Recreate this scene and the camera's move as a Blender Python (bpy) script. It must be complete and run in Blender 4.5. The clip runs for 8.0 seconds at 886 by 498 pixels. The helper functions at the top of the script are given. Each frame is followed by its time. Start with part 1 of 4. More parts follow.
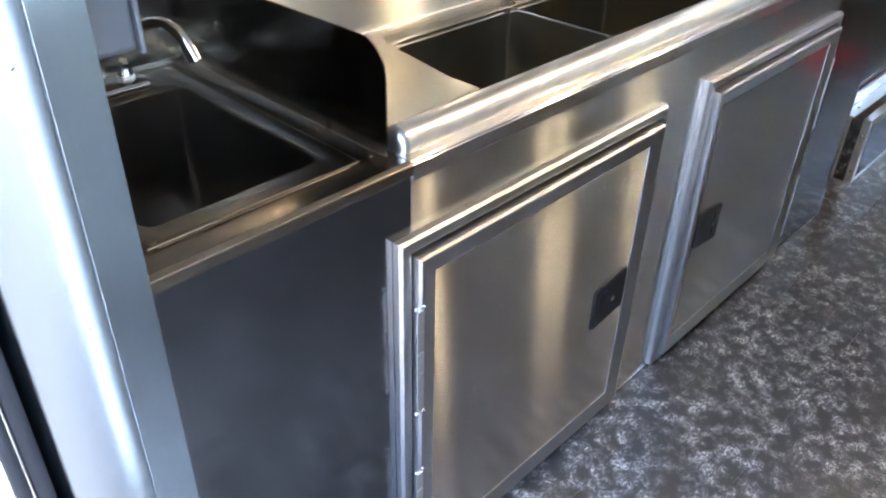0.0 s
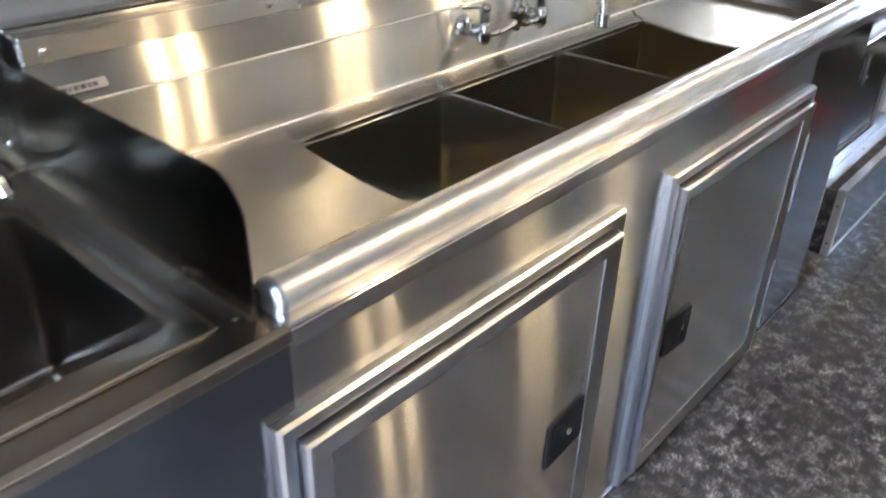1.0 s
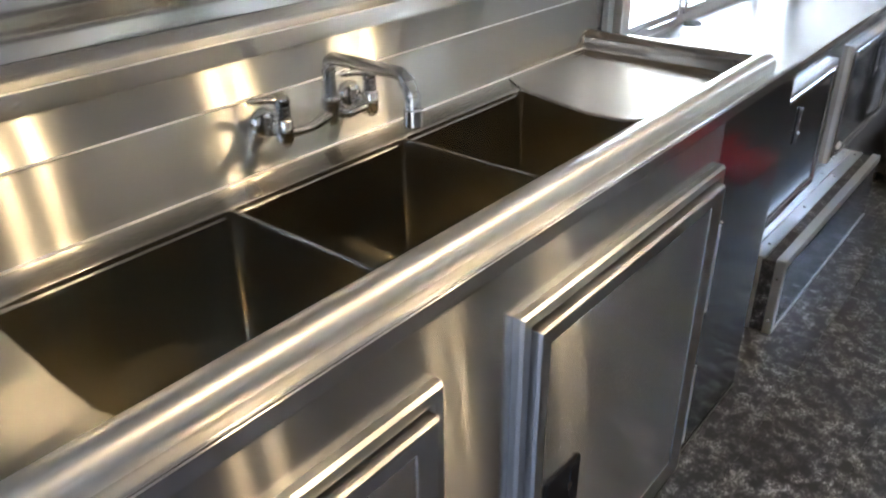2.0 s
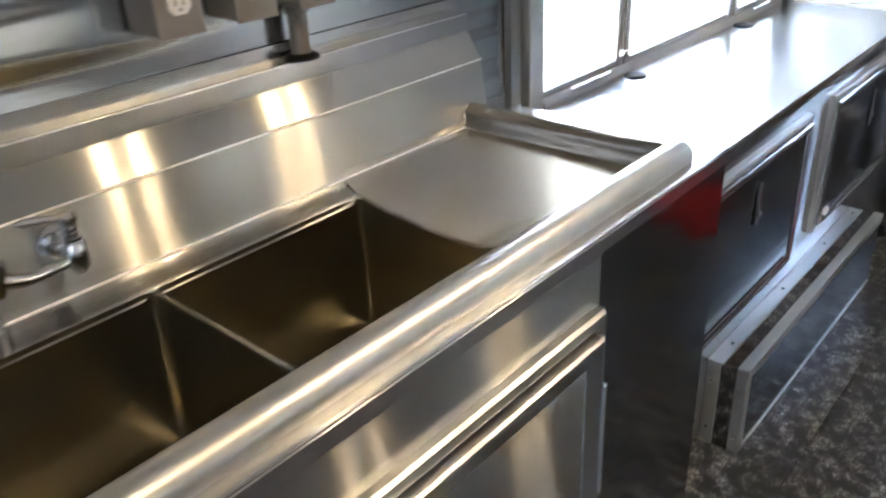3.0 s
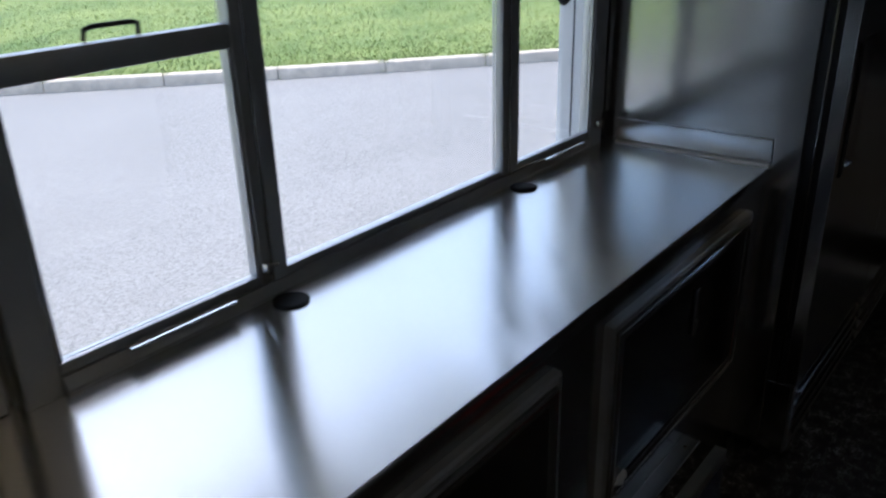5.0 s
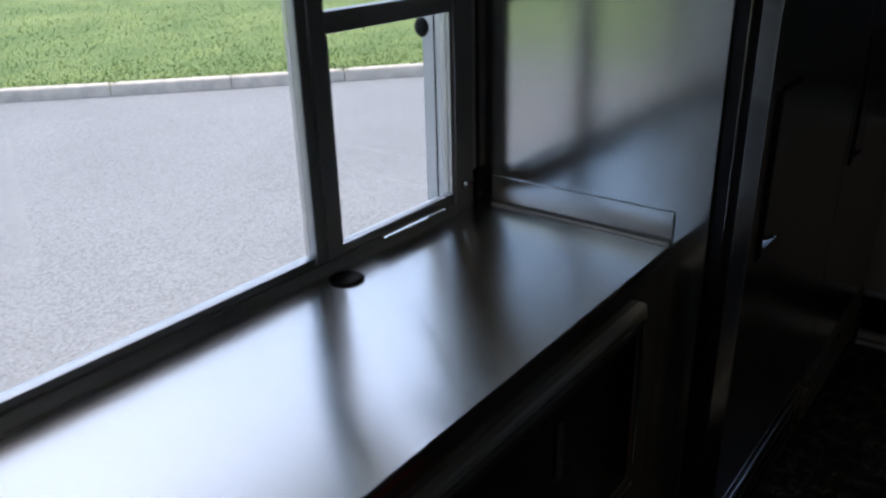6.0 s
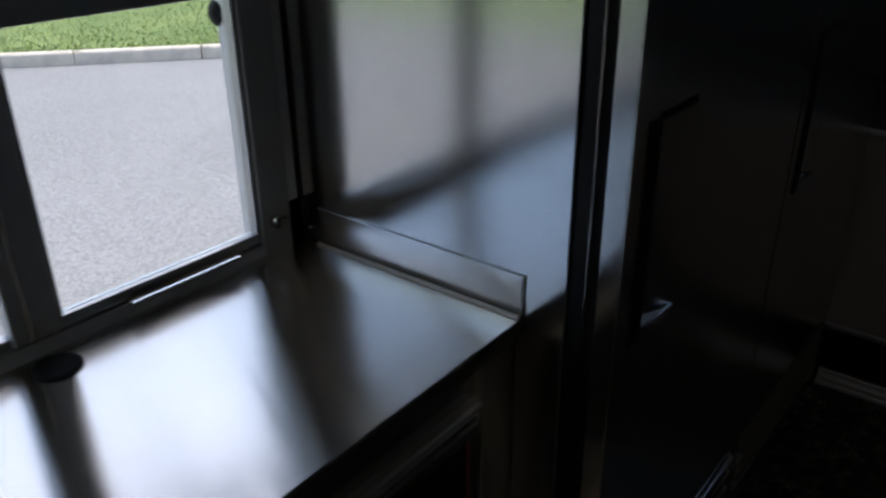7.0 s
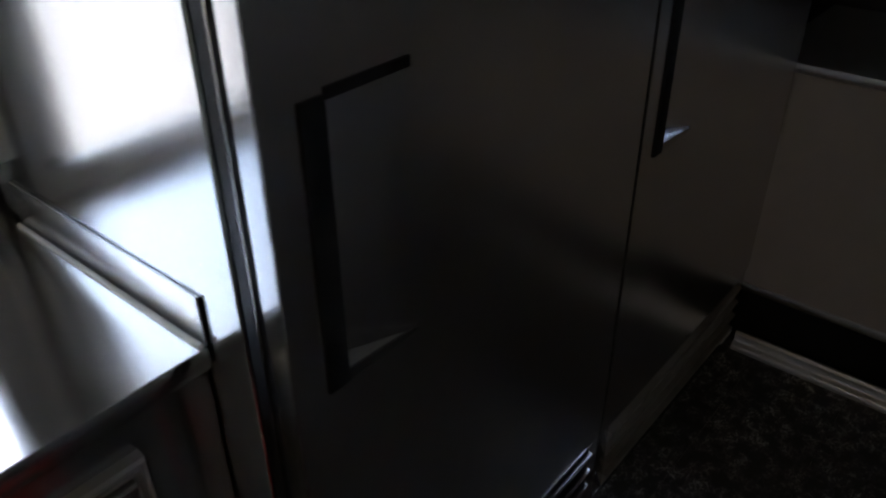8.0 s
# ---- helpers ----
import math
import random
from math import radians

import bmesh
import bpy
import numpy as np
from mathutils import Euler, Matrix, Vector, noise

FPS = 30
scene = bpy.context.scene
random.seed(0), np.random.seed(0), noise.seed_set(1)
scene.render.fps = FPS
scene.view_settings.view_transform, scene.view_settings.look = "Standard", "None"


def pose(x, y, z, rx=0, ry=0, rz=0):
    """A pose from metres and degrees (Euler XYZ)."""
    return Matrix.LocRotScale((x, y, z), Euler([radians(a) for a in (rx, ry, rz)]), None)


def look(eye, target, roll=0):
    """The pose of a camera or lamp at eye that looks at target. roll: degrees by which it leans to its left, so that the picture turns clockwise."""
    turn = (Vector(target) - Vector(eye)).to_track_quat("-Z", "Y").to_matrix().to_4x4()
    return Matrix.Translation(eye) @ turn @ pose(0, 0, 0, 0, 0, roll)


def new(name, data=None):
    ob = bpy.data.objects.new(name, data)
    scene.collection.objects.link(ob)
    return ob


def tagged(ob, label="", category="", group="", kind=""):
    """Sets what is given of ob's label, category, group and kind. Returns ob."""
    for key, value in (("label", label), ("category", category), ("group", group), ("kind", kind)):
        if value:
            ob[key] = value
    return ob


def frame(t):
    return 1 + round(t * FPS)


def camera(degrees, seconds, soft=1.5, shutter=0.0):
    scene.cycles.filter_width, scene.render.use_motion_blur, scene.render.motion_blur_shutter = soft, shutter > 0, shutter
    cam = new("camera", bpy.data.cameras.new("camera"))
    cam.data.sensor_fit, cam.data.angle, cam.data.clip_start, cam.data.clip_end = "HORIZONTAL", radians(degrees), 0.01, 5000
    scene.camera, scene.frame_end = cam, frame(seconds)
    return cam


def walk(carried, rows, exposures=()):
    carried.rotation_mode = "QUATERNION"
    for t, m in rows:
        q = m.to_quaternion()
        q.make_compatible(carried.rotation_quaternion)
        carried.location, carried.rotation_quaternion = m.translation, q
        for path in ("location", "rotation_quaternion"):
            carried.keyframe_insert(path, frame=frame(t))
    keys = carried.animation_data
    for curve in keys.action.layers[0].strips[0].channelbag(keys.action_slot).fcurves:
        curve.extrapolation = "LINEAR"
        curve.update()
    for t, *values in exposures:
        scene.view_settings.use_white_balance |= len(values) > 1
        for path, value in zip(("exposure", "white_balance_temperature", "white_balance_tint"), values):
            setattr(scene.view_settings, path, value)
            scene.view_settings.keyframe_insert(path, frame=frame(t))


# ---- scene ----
# camera path
cam = camera(58.4, 8.0, soft=2.2, shutter=0.3)
PATH = [
    (0, (-0.6525, -0.7211, 1.4704), (0.5574, 0.4214, 0.3612), 1.36),
    (0.5, (-0.5637, -0.6644, 1.4587), (0.6657, 0.4667, 0.3590), 1.51),
    (1, (-0.3695, -0.5774, 1.4581), (0.9286, 0.5558, 0.4428), 1.38),
    (1.5, (-0.1563, -0.5302, 1.4487), (1.2265, 0.5811, 0.5252), 0.72),
    (1.7, (-0.0411, -0.5184, 1.4440), (1.3450, 0.5771, 0.5067), 0.32),
    (2.8, (0.6342, -0.5387, 1.4619), (1.9211, 0.6713, 0.5239), -3.52),
    (3, (0.7661, -0.5151, 1.4634), (2.0751, 0.6855, 0.5442), -3.14),
    (3.5, (1.0525, -0.4851, 1.4639), (2.4101, 0.6803, 0.5703), -2.69),
    (4, (1.3392, -0.5049, 1.4796), (2.7364, 0.6690, 0.6612), -2.48),
    (4.5, (1.6168, -0.4918, 1.4847), (3.0183, 0.6858, 0.6791), -2.04),
    (4.7, (1.7458, -0.4818, 1.4841), (3.1485, 0.6962, 0.6811), -1.84),
    (5.8, (2.3789, -0.4231, 1.4649), (3.8436, 0.7002, 0.6950), -1.41),
    (6, (2.5062, -0.4350, 1.4815), (3.9441, 0.7066, 0.6884), -1.48),
    (6.5, (2.7798, -0.4457, 1.4638), (4.1866, 0.7194, 0.6492), -1.33),
    (7, (3.0509, -0.4354, 1.4504), (4.4573, 0.6958, 0.5887), -0.65),
    (7.5, (3.3269, -0.4761, 1.4319), (4.7142, 0.5733, 0.4449), 0.11),
    (8, (3.5413, -0.5407, 1.4232), (4.8345, 0.5443, 0.3507), -0.56),
]
EXPOSURES = [(0, 6.3, 6300, 8), (0.5, 6.3, 6400, 8), (1.0, 6.2, 6550, 8), (1.5, 5.9, 6700, 8), (1.8, 5.8, 6700, 8), (3.0, 5.7, 6450, 8), (3.5, 5.25, 6350, 8), (4.0, 3.95, 6200, 8),
             (4.5, 2.2, 6000, 8), (6.0, 1.35, 6150, 8), (7.0, 1.3, 6350, 8), (7.6, 1.75, 6700, 8), (8.0, 3.12, 6700, 8)]
walk(cam, [(t, look(eye, target, roll)) for t, eye, target, roll in PATH], EXPOSURES)

# daylight: soft, slightly overcast sky and a wide veiled sun beyond the serving window
SUN_EL, SUN_AZ = radians(70), radians(25)
world = bpy.data.worlds.new("sky")
scene.world = world
world.use_nodes = True
wn = world.node_tree.nodes
sky = wn.new("ShaderNodeTexSky")
sky.sky_type, sky.sun_disc, sky.sun_elevation, sky.sun_rotation = "NISHITA", False, SUN_EL, SUN_AZ
sky.dust_density = 3.0
wn["Background"].inputs["Strength"].default_value = 0.15
world.node_tree.links.new(sky.outputs[0], wn["Background"].inputs["Color"])
sun = new("sun", bpy.data.lights.new("sun", "SUN"))
sun.data.energy, sun.data.angle, sun.data.color = 0.9, radians(30), (1.0, 0.97, 0.93)
sun.matrix_world = look((0, 0, 0), (-math.sin(SUN_AZ) * math.cos(SUN_EL), -math.cos(SUN_AZ) * math.cos(SUN_EL), -math.sin(SUN_EL)))


# ---- materials ----
def nodes_of(name):
    m = bpy.data.materials.new(name)
    m.use_nodes = True
    nt = m.node_tree
    return m, nt, nt.nodes["Principled BSDF"]


def link(nt, a, b):
    nt.links.new(a, b)


def tex_coords(nt, scale=(1, 1, 1)):
    geo = nt.nodes.new("ShaderNodeNewGeometry")
    mp = nt.nodes.new("ShaderNodeMapping")
    mp.inputs["Scale"].default_value = scale
    link(nt, geo.outputs["Position"], mp.inputs["Vector"])
    return mp.outputs[0]


def noise_tex(nt, scale, detail=3.0, rough=0.5, stretch=(1, 1, 1)):
    n = nt.nodes.new("ShaderNodeTexNoise")
    n.inputs["Scale"].default_value, n.inputs["Detail"].default_value, n.inputs["Roughness"].default_value = scale, detail, rough
    link(nt, tex_coords(nt, stretch), n.inputs["Vector"])
    return n.outputs["Fac"]


def ramp(nt, fac, stops):
    r = nt.nodes.new("ShaderNodeValToRGB")
    while len(r.color_ramp.elements) < len(stops):
        r.color_ramp.elements.new(0.5)
    for e, (p, c) in zip(r.color_ramp.elements, stops):
        e.position = p
        e.color = (*c, 1) if len(c) == 3 else c
    link(nt, fac, r.inputs[0])
    return r.outputs[0]


def span(nt, fac, lo, hi, a=0.0, b=1.0):
    mr = nt.nodes.new("ShaderNodeMapRange")
    for k, v in zip(("From Min", "From Max", "To Min", "To Max"), (lo, hi, a, b)):
        mr.inputs[k].default_value = v
    link(nt, fac, mr.inputs["Value"])
    return mr.outputs[0]


def bump(nt, p, height, strength, distance=0.001):
    b = nt.nodes.new("ShaderNodeBump")
    b.inputs["Strength"].default_value, b.inputs["Distance"].default_value = strength, distance
    link(nt, height, b.inputs["Height"])
    link(nt, b.outputs[0], p.inputs["Normal"])


def steel(name, grain=(1, 1, 1), stretch=None, rough=0.24, aniso=0.6, tone=0.55, wave=0.0, tint=(1.0, 0.985, 0.96), fan=(), share=0.0, streak=0.3, vary=1.0):
    """Brushed stainless steel. grain: scale of the brush marks by axis; stretch: direction in which highlights are drawn out, across
    the brush marks; fan: slopes of the brush grooves, as further lobes that take the given share and draw lamps out into long narrow streaks."""
    m, nt, p = nodes_of(name)
    fine = noise_tex(nt, 220, 2, 0.6, grain)
    wide = noise_tex(nt, 2.2, 3, 0.55)
    smear = noise_tex(nt, 14, 4, 0.6)
    t = [c * tone for c in tint]
    col = ramp(nt, wide, [(0.25, [c * 0.95 for c in t]), (0.75, [c * 1.03 for c in t])])
    brushed = nt.nodes.new("ShaderNodeMixRGB")
    brushed.blend_type = "MULTIPLY"
    brushed.inputs[0].default_value = 1.0
    link(nt, col, brushed.inputs[1])
    link(nt, ramp(nt, fine, [(0.3, (0.97,) * 3), (0.7, (1.02,) * 3)]), brushed.inputs[2])
    col = brushed.outputs[0]
    add = nt.nodes.new("ShaderNodeMath")
    add.operation = "ADD"
    link(nt, span(nt, fine, 0.25, 0.75, rough * (1 - 0.04 * vary), rough * (1 + 0.04 * vary)), add.inputs[0])
    link(nt, span(nt, smear, 0.4, 0.75, -0.006 * vary, 0.016 * vary), add.inputs[1])
    lobes = [(p, 0.0)]
    out = p.outputs[0]
    for n, slope in enumerate(fan):
        q = nt.nodes.new("ShaderNodeBsdfPrincipled")
        mix = nt.nodes.new("ShaderNodeMixShader")
        mix.inputs[0].default_value = share / len(fan) / (1 - share + share * (n + 1) / len(fan))
        link(nt, out, mix.inputs[1])
        link(nt, q.outputs[0], mix.inputs[2])
        out = mix.outputs[0]
        lobes.append((q, slope))
    link(nt, out, nt.nodes["Material Output"].inputs["Surface"])
    for b, slope in lobes:
        b.inputs["Metallic"].default_value = 1.0
        link(nt, col, b.inputs["Base Color"])
        if b is p:
            link(nt, add.outputs[0], b.inputs["Roughness"])
        else:
            b.inputs["Roughness"].default_value = streak
            geo = nt.nodes.new("ShaderNodeNewGeometry")
            tilt = nt.nodes.new("ShaderNodeVectorMath")
            tilt.operation = "ADD"
            link(nt, geo.outputs["Normal"], tilt.inputs[0])
            tilt.inputs[1].default_value = [slope * c for c in stretch]
            unit = nt.nodes.new("ShaderNodeVectorMath")
            unit.operation = "NORMALIZE"
            link(nt, tilt.outputs[0], unit.inputs[0])
            link(nt, unit.outputs[0], b.inputs["Normal"])
        if stretch:
            b.inputs["Anisotropic"].default_value = aniso if b is p else 1.0
            v = nt.nodes.new("ShaderNodeCombineXYZ")
            for i in range(3):
                v.inputs[i].default_value = stretch[i]
            link(nt, v.outputs[0], b.inputs["Tangent"])
    if wave:
        bump(nt, p, noise_tex(nt, 4.0, 1, 0.4, (0.25, 1, 4)), wave, 0.02)
    return m


def plain(name, color, rough=0.5, metal=0.0, vary=0.12, scale=20, relief=0.05):
    m, nt, p = nodes_of(name)
    n = noise_tex(nt, scale, 4, 0.6)
    link(nt, ramp(nt, n, [(0.3, [c * (1 - vary) for c in color]), (0.7, [min(1, c * (1 + vary)) for c in color])]), p.inputs["Base Color"])
    link(nt, span(nt, noise_tex(nt, scale * 0.4, 3), 0.3, 0.7, rough * 0.85, min(1, rough * 1.15)), p.inputs["Roughness"])
    p.inputs["Metallic"].default_value = metal
    bump(nt, p, noise_tex(nt, scale * 12, 2), relief, 0.0005)
    return m


STEEL_FRONT = steel("brushed_steel_front", (0.02, 1, 2), (0, 0, 1), 0.18, 0.8, 0.45, tint=(1.0, 0.98, 0.95), fan=(0.25, 0.5, 0.8, 1.15, 1.6), share=0.22, streak=0.17, vary=0.0)
STEEL_MIRROR = steel("polished_front_shaded", (0.02, 1, 2), None, 0.15, 0, 0.27, wave=0.1, tint=(0.95, 0.97, 1.0))
STEEL_TOP = steel("brushed_steel_top", (0.02, 2, 2), (0, 1, 0), 0.155, 1.0, 0.68, fan=(-0.3, 0.3), share=0.14, streak=0.22, vary=0.2)
STEEL_SINK = steel("satin_steel_sink", (0.03, 2, 2), (0, 0, 1), 0.19, 1.0, 0.56, tint=(1.0, 0.965, 0.89), fan=(0.22, 0.45, 0.7, 1.0, 1.35), share=0.6, streak=0.17, vary=0.0)
STEEL_BOARD = steel("satin_steel_board", (0.03, 2, 2), (0, 1, 0), 0.24, 1.0, 0.64, tint=(1.0, 0.95, 0.85), fan=(-0.45, -0.22, 0.25), share=0.25, streak=0.22, vary=0.0)
STEEL_BOWL = steel("satin_steel_bowl", (1, 1, 1), None, 0.22, 0, 0.52, tint=(1.0, 0.92, 0.75), vary=0.0)
STEEL_BAY = steel("satin_bay_shaded", (0.03, 2, 2), None, 0.24, 0, 0.36, tint=(1.0, 0.82, 0.62), vary=0.0)
STEEL_BASIN = steel("satin_basin_shaded", (1, 1, 1), None, 0.22, 0, 0.37, tint=(1.0, 0.86, 0.72), vary=0.0)
STEEL_DARK = steel("smooth_sheet_shaded", (0.02, 1, 1), None, 0.2, 0, 0.14, tint=(1.0, 0.92, 0.82), vary=0.0)
STEEL_TRIM = steel("bright_steel_trim", (0.03, 2, 2), None, 0.21, 0, 0.6)
STEEL_RIM = steel("rolled_rim_steel", (0.03, 2, 2), None, 0.34, 0, 0.72, tint=(1.0, 0.975, 0.93))
STEEL_CURB = steel("polished_end_rim", (2, 0.03, 2), None, 0.18, 0, 0.5, tint=(1.0, 0.95, 0.87), vary=0.3)
STEEL_FRAME = steel("door_frame_steel", (0.03, 2, 2), None, 0.3, 0, 0.47, tint=(0.98, 0.985, 1.0))
STEEL_POST = steel("door_post_steel", (2, 2, 0.02), None, 0.17, 0, 0.78, tint=(0.78, 0.92, 1.0))
STEEL_JAMB = steel("outer_jamb_dimmed", (2, 2, 0.02), None, 0.2, 0, 0.28, tint=(0.8, 0.92, 1.0), vary=0.3)
STEEL_WALL = steel("wall_steel_sheet", (0.02, 2, 2), None, 0.17, 0, 0.56, wave=0.9, tint=(0.96, 0.98, 1.0))
STEEL_SIDE = steel("fridge_steel_side", (2, 2, 0.02), None, 0.17, 0, 0.54, tint=(0.99, 0.995, 1.0), vary=0.3)
STEEL_DOOR = steel("fridge_steel_door", (0.02, 2, 2), None, 0.26, 0, 0.69, tint=(1.0, 0.98, 0.96), vary=0.0)
STEEL_EDGE = steel("highlight_edge", (0.03, 2, 2), None, 0.42, 0, 0.92, tint=(1.0, 0.98, 0.94), vary=0.0)
POLISH = steel("polished_lip", (1, 1, 1), None, 0.1, 0, 0.85)
CHROME = steel("chrome", (1, 1, 1), None, 0.03, 0, 0.62)
ALU = steel("window_aluminium", (1, 1, 1), None, 0.42, 0, 0.58, tint=(0.98, 0.99, 1.0))
GALV = steel("bright_aluminium_trim", (0.03, 2, 2), None, 0.36, 0, 0.84, tint=(0.98, 0.99, 1.0), vary=0.3)
ALUFRAME = plain("aluminium_door_frame", (0.56, 0.57, 0.59), 0.33, 0.8, vary=0.05, scale=14)
BLACK = plain("black_plastic", (0.011, 0.011, 0.011), 0.6)
RUBBER = plain("black_rubber", (0.008, 0.008, 0.01), 0.6)
for dark in (BLACK, RUBBER):
    dark.node_tree.nodes["Principled BSDF"].inputs["Specular IOR Level"].default_value = 0.2
PLASTIC = plain("grey_plastic", (0.046, 0.047, 0.048), 0.4, vary=0.04)
BOXGREY = plain("grey_cast_box", (0.2, 0.182, 0.162), 0.5, vary=0.06, relief=0.2)
WHITE = plain("white_plastic", (0.75, 0.73, 0.7), 0.35, vary=0.03)
CREAM = plain("cream_plate", (0.72, 0.68, 0.62), 0.4, vary=0.03)
DULLRED = plain("dull_red_button", (0.14, 0.02, 0.015), 0.5)
RED = plain("red_plastic", (0.4, 0.015, 0.015), 0.4)
SKIN = plain("white_aluminium_skin", (0.78, 0.79, 0.8), 0.35, vary=0.04, scale=4)
PANEL = plain("grey_laminate", (0.45, 0.41, 0.37), 0.45, vary=0.06, scale=5)
CEIL = plain("pale_ceiling_sheet", (0.6, 0.6, 0.59), 0.35, vary=0.05, scale=3)
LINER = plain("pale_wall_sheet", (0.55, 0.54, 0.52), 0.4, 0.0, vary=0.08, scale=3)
PALE = plain("daylight_toned_sheet", (0.74, 0.77, 0.8), 0.3, 0.0, vary=0.04, scale=3)
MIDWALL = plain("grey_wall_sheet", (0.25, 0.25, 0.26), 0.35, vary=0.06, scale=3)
SHADEWALL = plain("shade_toned_wall", (0.03, 0.03, 0.031), 0.4, vary=0.1, scale=3)
DIM_GROUND = plain("dim_ground", (0.034, 0.034, 0.036), 0.85, vary=0.25, scale=8, relief=0.5)
DIM_SHEET = plain("dim_sheet_tone", (0.11, 0.105, 0.1), 0.8, vary=0.2, scale=3)
GRILLE = plain("dim_grille_grey", (0.2, 0.19, 0.18), 0.5, vary=0.15, scale=12)
INK = plain("dark_ink", (0.03, 0.03, 0.035), 0.5)
LABEL = plain("silver_label", (0.3, 0.29, 0.28), 0.35, 0.6)


def vinyl_floor():
    """Dark vinyl printed with clouds of short pale flecks and strokes."""
    m, nt, p = nodes_of("mottled_vinyl")
    cloud = noise_tex(nt, 5.0, 3, 0.6)
    mid = noise_tex(nt, 24, 3, 0.6)
    worm = noise_tex(nt, 62, 2, 0.6, (0.8, 1, 1))
    crumb = noise_tex(nt, 190, 3, 0.7)

    def calc(op, a, b):
        k = nt.nodes.new("ShaderNodeMath")
        k.operation = op
        for i, v in enumerate((a, b)):
            if isinstance(v, float):
                k.inputs[i].default_value = v
            else:
                link(nt, v, k.inputs[i])
        return k.outputs[0]

    def ridge(fac, width):
        return span(nt, calc("ABSOLUTE", calc("SUBTRACT", fac, 0.5), 0.0), 0.0, width, 1.0, 0.0)

    where = calc("MULTIPLY", span(nt, mid, 0.42, 0.6), span(nt, cloud, 0.34, 0.6, 0.3, 1.0))
    marks = calc("MAXIMUM", ridge(worm, 0.045), calc("MULTIPLY", span(nt, crumb, 0.54, 0.66), 0.7))
    total = calc("ADD", calc("MULTIPLY", where, 0.16), calc("MULTIPLY", calc("MULTIPLY", marks, where), 0.84))
    link(nt, ramp(nt, total, [(0.0, (0.02, 0.02, 0.0202)), (0.16, (0.062, 0.062, 0.0615)), (0.5, (0.23, 0.23, 0.228)), (1.0, (0.62, 0.62, 0.615))]), p.inputs["Base Color"])
    link(nt, span(nt, mid, 0.3, 0.7, 0.28, 0.42), p.inputs["Roughness"])
    bump(nt, p, mid, 0.06, 0.001)
    return m


def asphalt():
    m, nt, p = nodes_of("asphalt")
    fine = noise_tex(nt, 42, 4, 0.85)
    mixc = nt.nodes.new("ShaderNodeMix")
    mixc.data_type, mixc.blend_type = "RGBA", "MULTIPLY"
    mixc.inputs[0].default_value = 1.0
    link(nt, ramp(nt, noise_tex(nt, 0.7, 4, 0.6), [(0.3, (0.23, 0.226, 0.222)), (0.7, (0.265, 0.26, 0.256))]), mixc.inputs[6])
    link(nt, ramp(nt, fine, [(0.36, (0.6, 0.6, 0.6)), (0.64, (1.28, 1.28, 1.28))]), mixc.inputs[7])
    link(nt, mixc.outputs[2], p.inputs["Base Color"])
    p.inputs["Roughness"].default_value = 0.85
    bump(nt, p, fine, 0.6, 0.006)
    return m


def grass_mat(name, lo, hi, dry=None):
    """Mown grass: patches of two greens; single blades run from green to straw."""
    m, nt, p = nodes_of(name)
    col = ramp(nt, noise_tex(nt, 0.9, 6, 0.75, (0.6, 1, 1)), [(0.32, lo), (0.66, hi)])
    if dry:
        geo = nt.nodes.new("ShaderNodeNewGeometry")
        mixc = nt.nodes.new("ShaderNodeMixRGB")
        link(nt, span(nt, geo.outputs["Random Per Island"], 0.62, 1.0, 0.0, 0.9), mixc.inputs[0])
        link(nt, col, mixc.inputs[1])
        mixc.inputs[2].default_value = (*dry, 1)
        col = mixc.outputs[0]
    link(nt, col, p.inputs["Base Color"])
    p.inputs["Roughness"].default_value = 0.8
    bump(nt, p, noise_tex(nt, 22, 4, 0.7), 0.8, 0.05)
    return m


VINYL = vinyl_floor()
ASPHALT = asphalt()
GRASS = grass_mat("lawn", (0.1, 0.17, 0.03), (0.24, 0.3, 0.08))
BLADE = grass_mat("grass_blade", (0.12, 0.2, 0.03), (0.28, 0.36, 0.1), (0.42, 0.4, 0.2))
CONCRETE = plain("kerb_concrete", (0.6, 0.52, 0.42), 0.85, vary=0.2, scale=6, relief=0.4)


def glass_mat():
    m, nt, p = nodes_of("window_glass")
    p.inputs["Base Color"].default_value = (1, 1, 1, 1)
    p.inputs["Roughness"].default_value = 0.0
    p.inputs["IOR"].default_value = 1.45
    p.inputs["Transmission Weight"].default_value = 1.0
    return m


def lamp_mat(name, color, power):
    m, nt, p = nodes_of(name)
    p.inputs["Emission Color"].default_value = (*color, 1)
    p.inputs["Emission Strength"].default_value = power
    p.inputs["Base Color"].default_value = (0.8, 0.8, 0.8, 1)
    return m


GLASS = glass_mat()
BULB = lamp_mat("warm_bulb", (1.0, 0.75, 0.46), 36)


# ---- mesh helpers ----
BASE = {}


def box(bm, x0, x1, y0, y1, z0, z1, bev=0.0, seg=2):
    r = bmesh.ops.create_cube(bm, size=1.0)
    vs = r["verts"]
    for v in vs:
        v.co = ((x0 + x1) / 2 + v.co.x * (x1 - x0), (y0 + y1) / 2 + v.co.y * (y1 - y0), (z0 + z1) / 2 + v.co.z * (z1 - z0))
    if bev:
        es = list({e for v in vs for e in v.link_edges})
        bmesh.ops.bevel(bm, geom=es, offset=bev, segments=seg, affect="EDGES", profile=0.5)


def prism(bm, profile, a, b, axis="x"):
    """Extrudes a closed profile from a to b along the axis. The profile is (y, z), (x, z) or (x, y)."""
    put = {"x": lambda u, v, w: (w, u, v), "y": lambda u, v, w: (u, w, v), "z": lambda u, v, w: (u, v, w)}[axis]
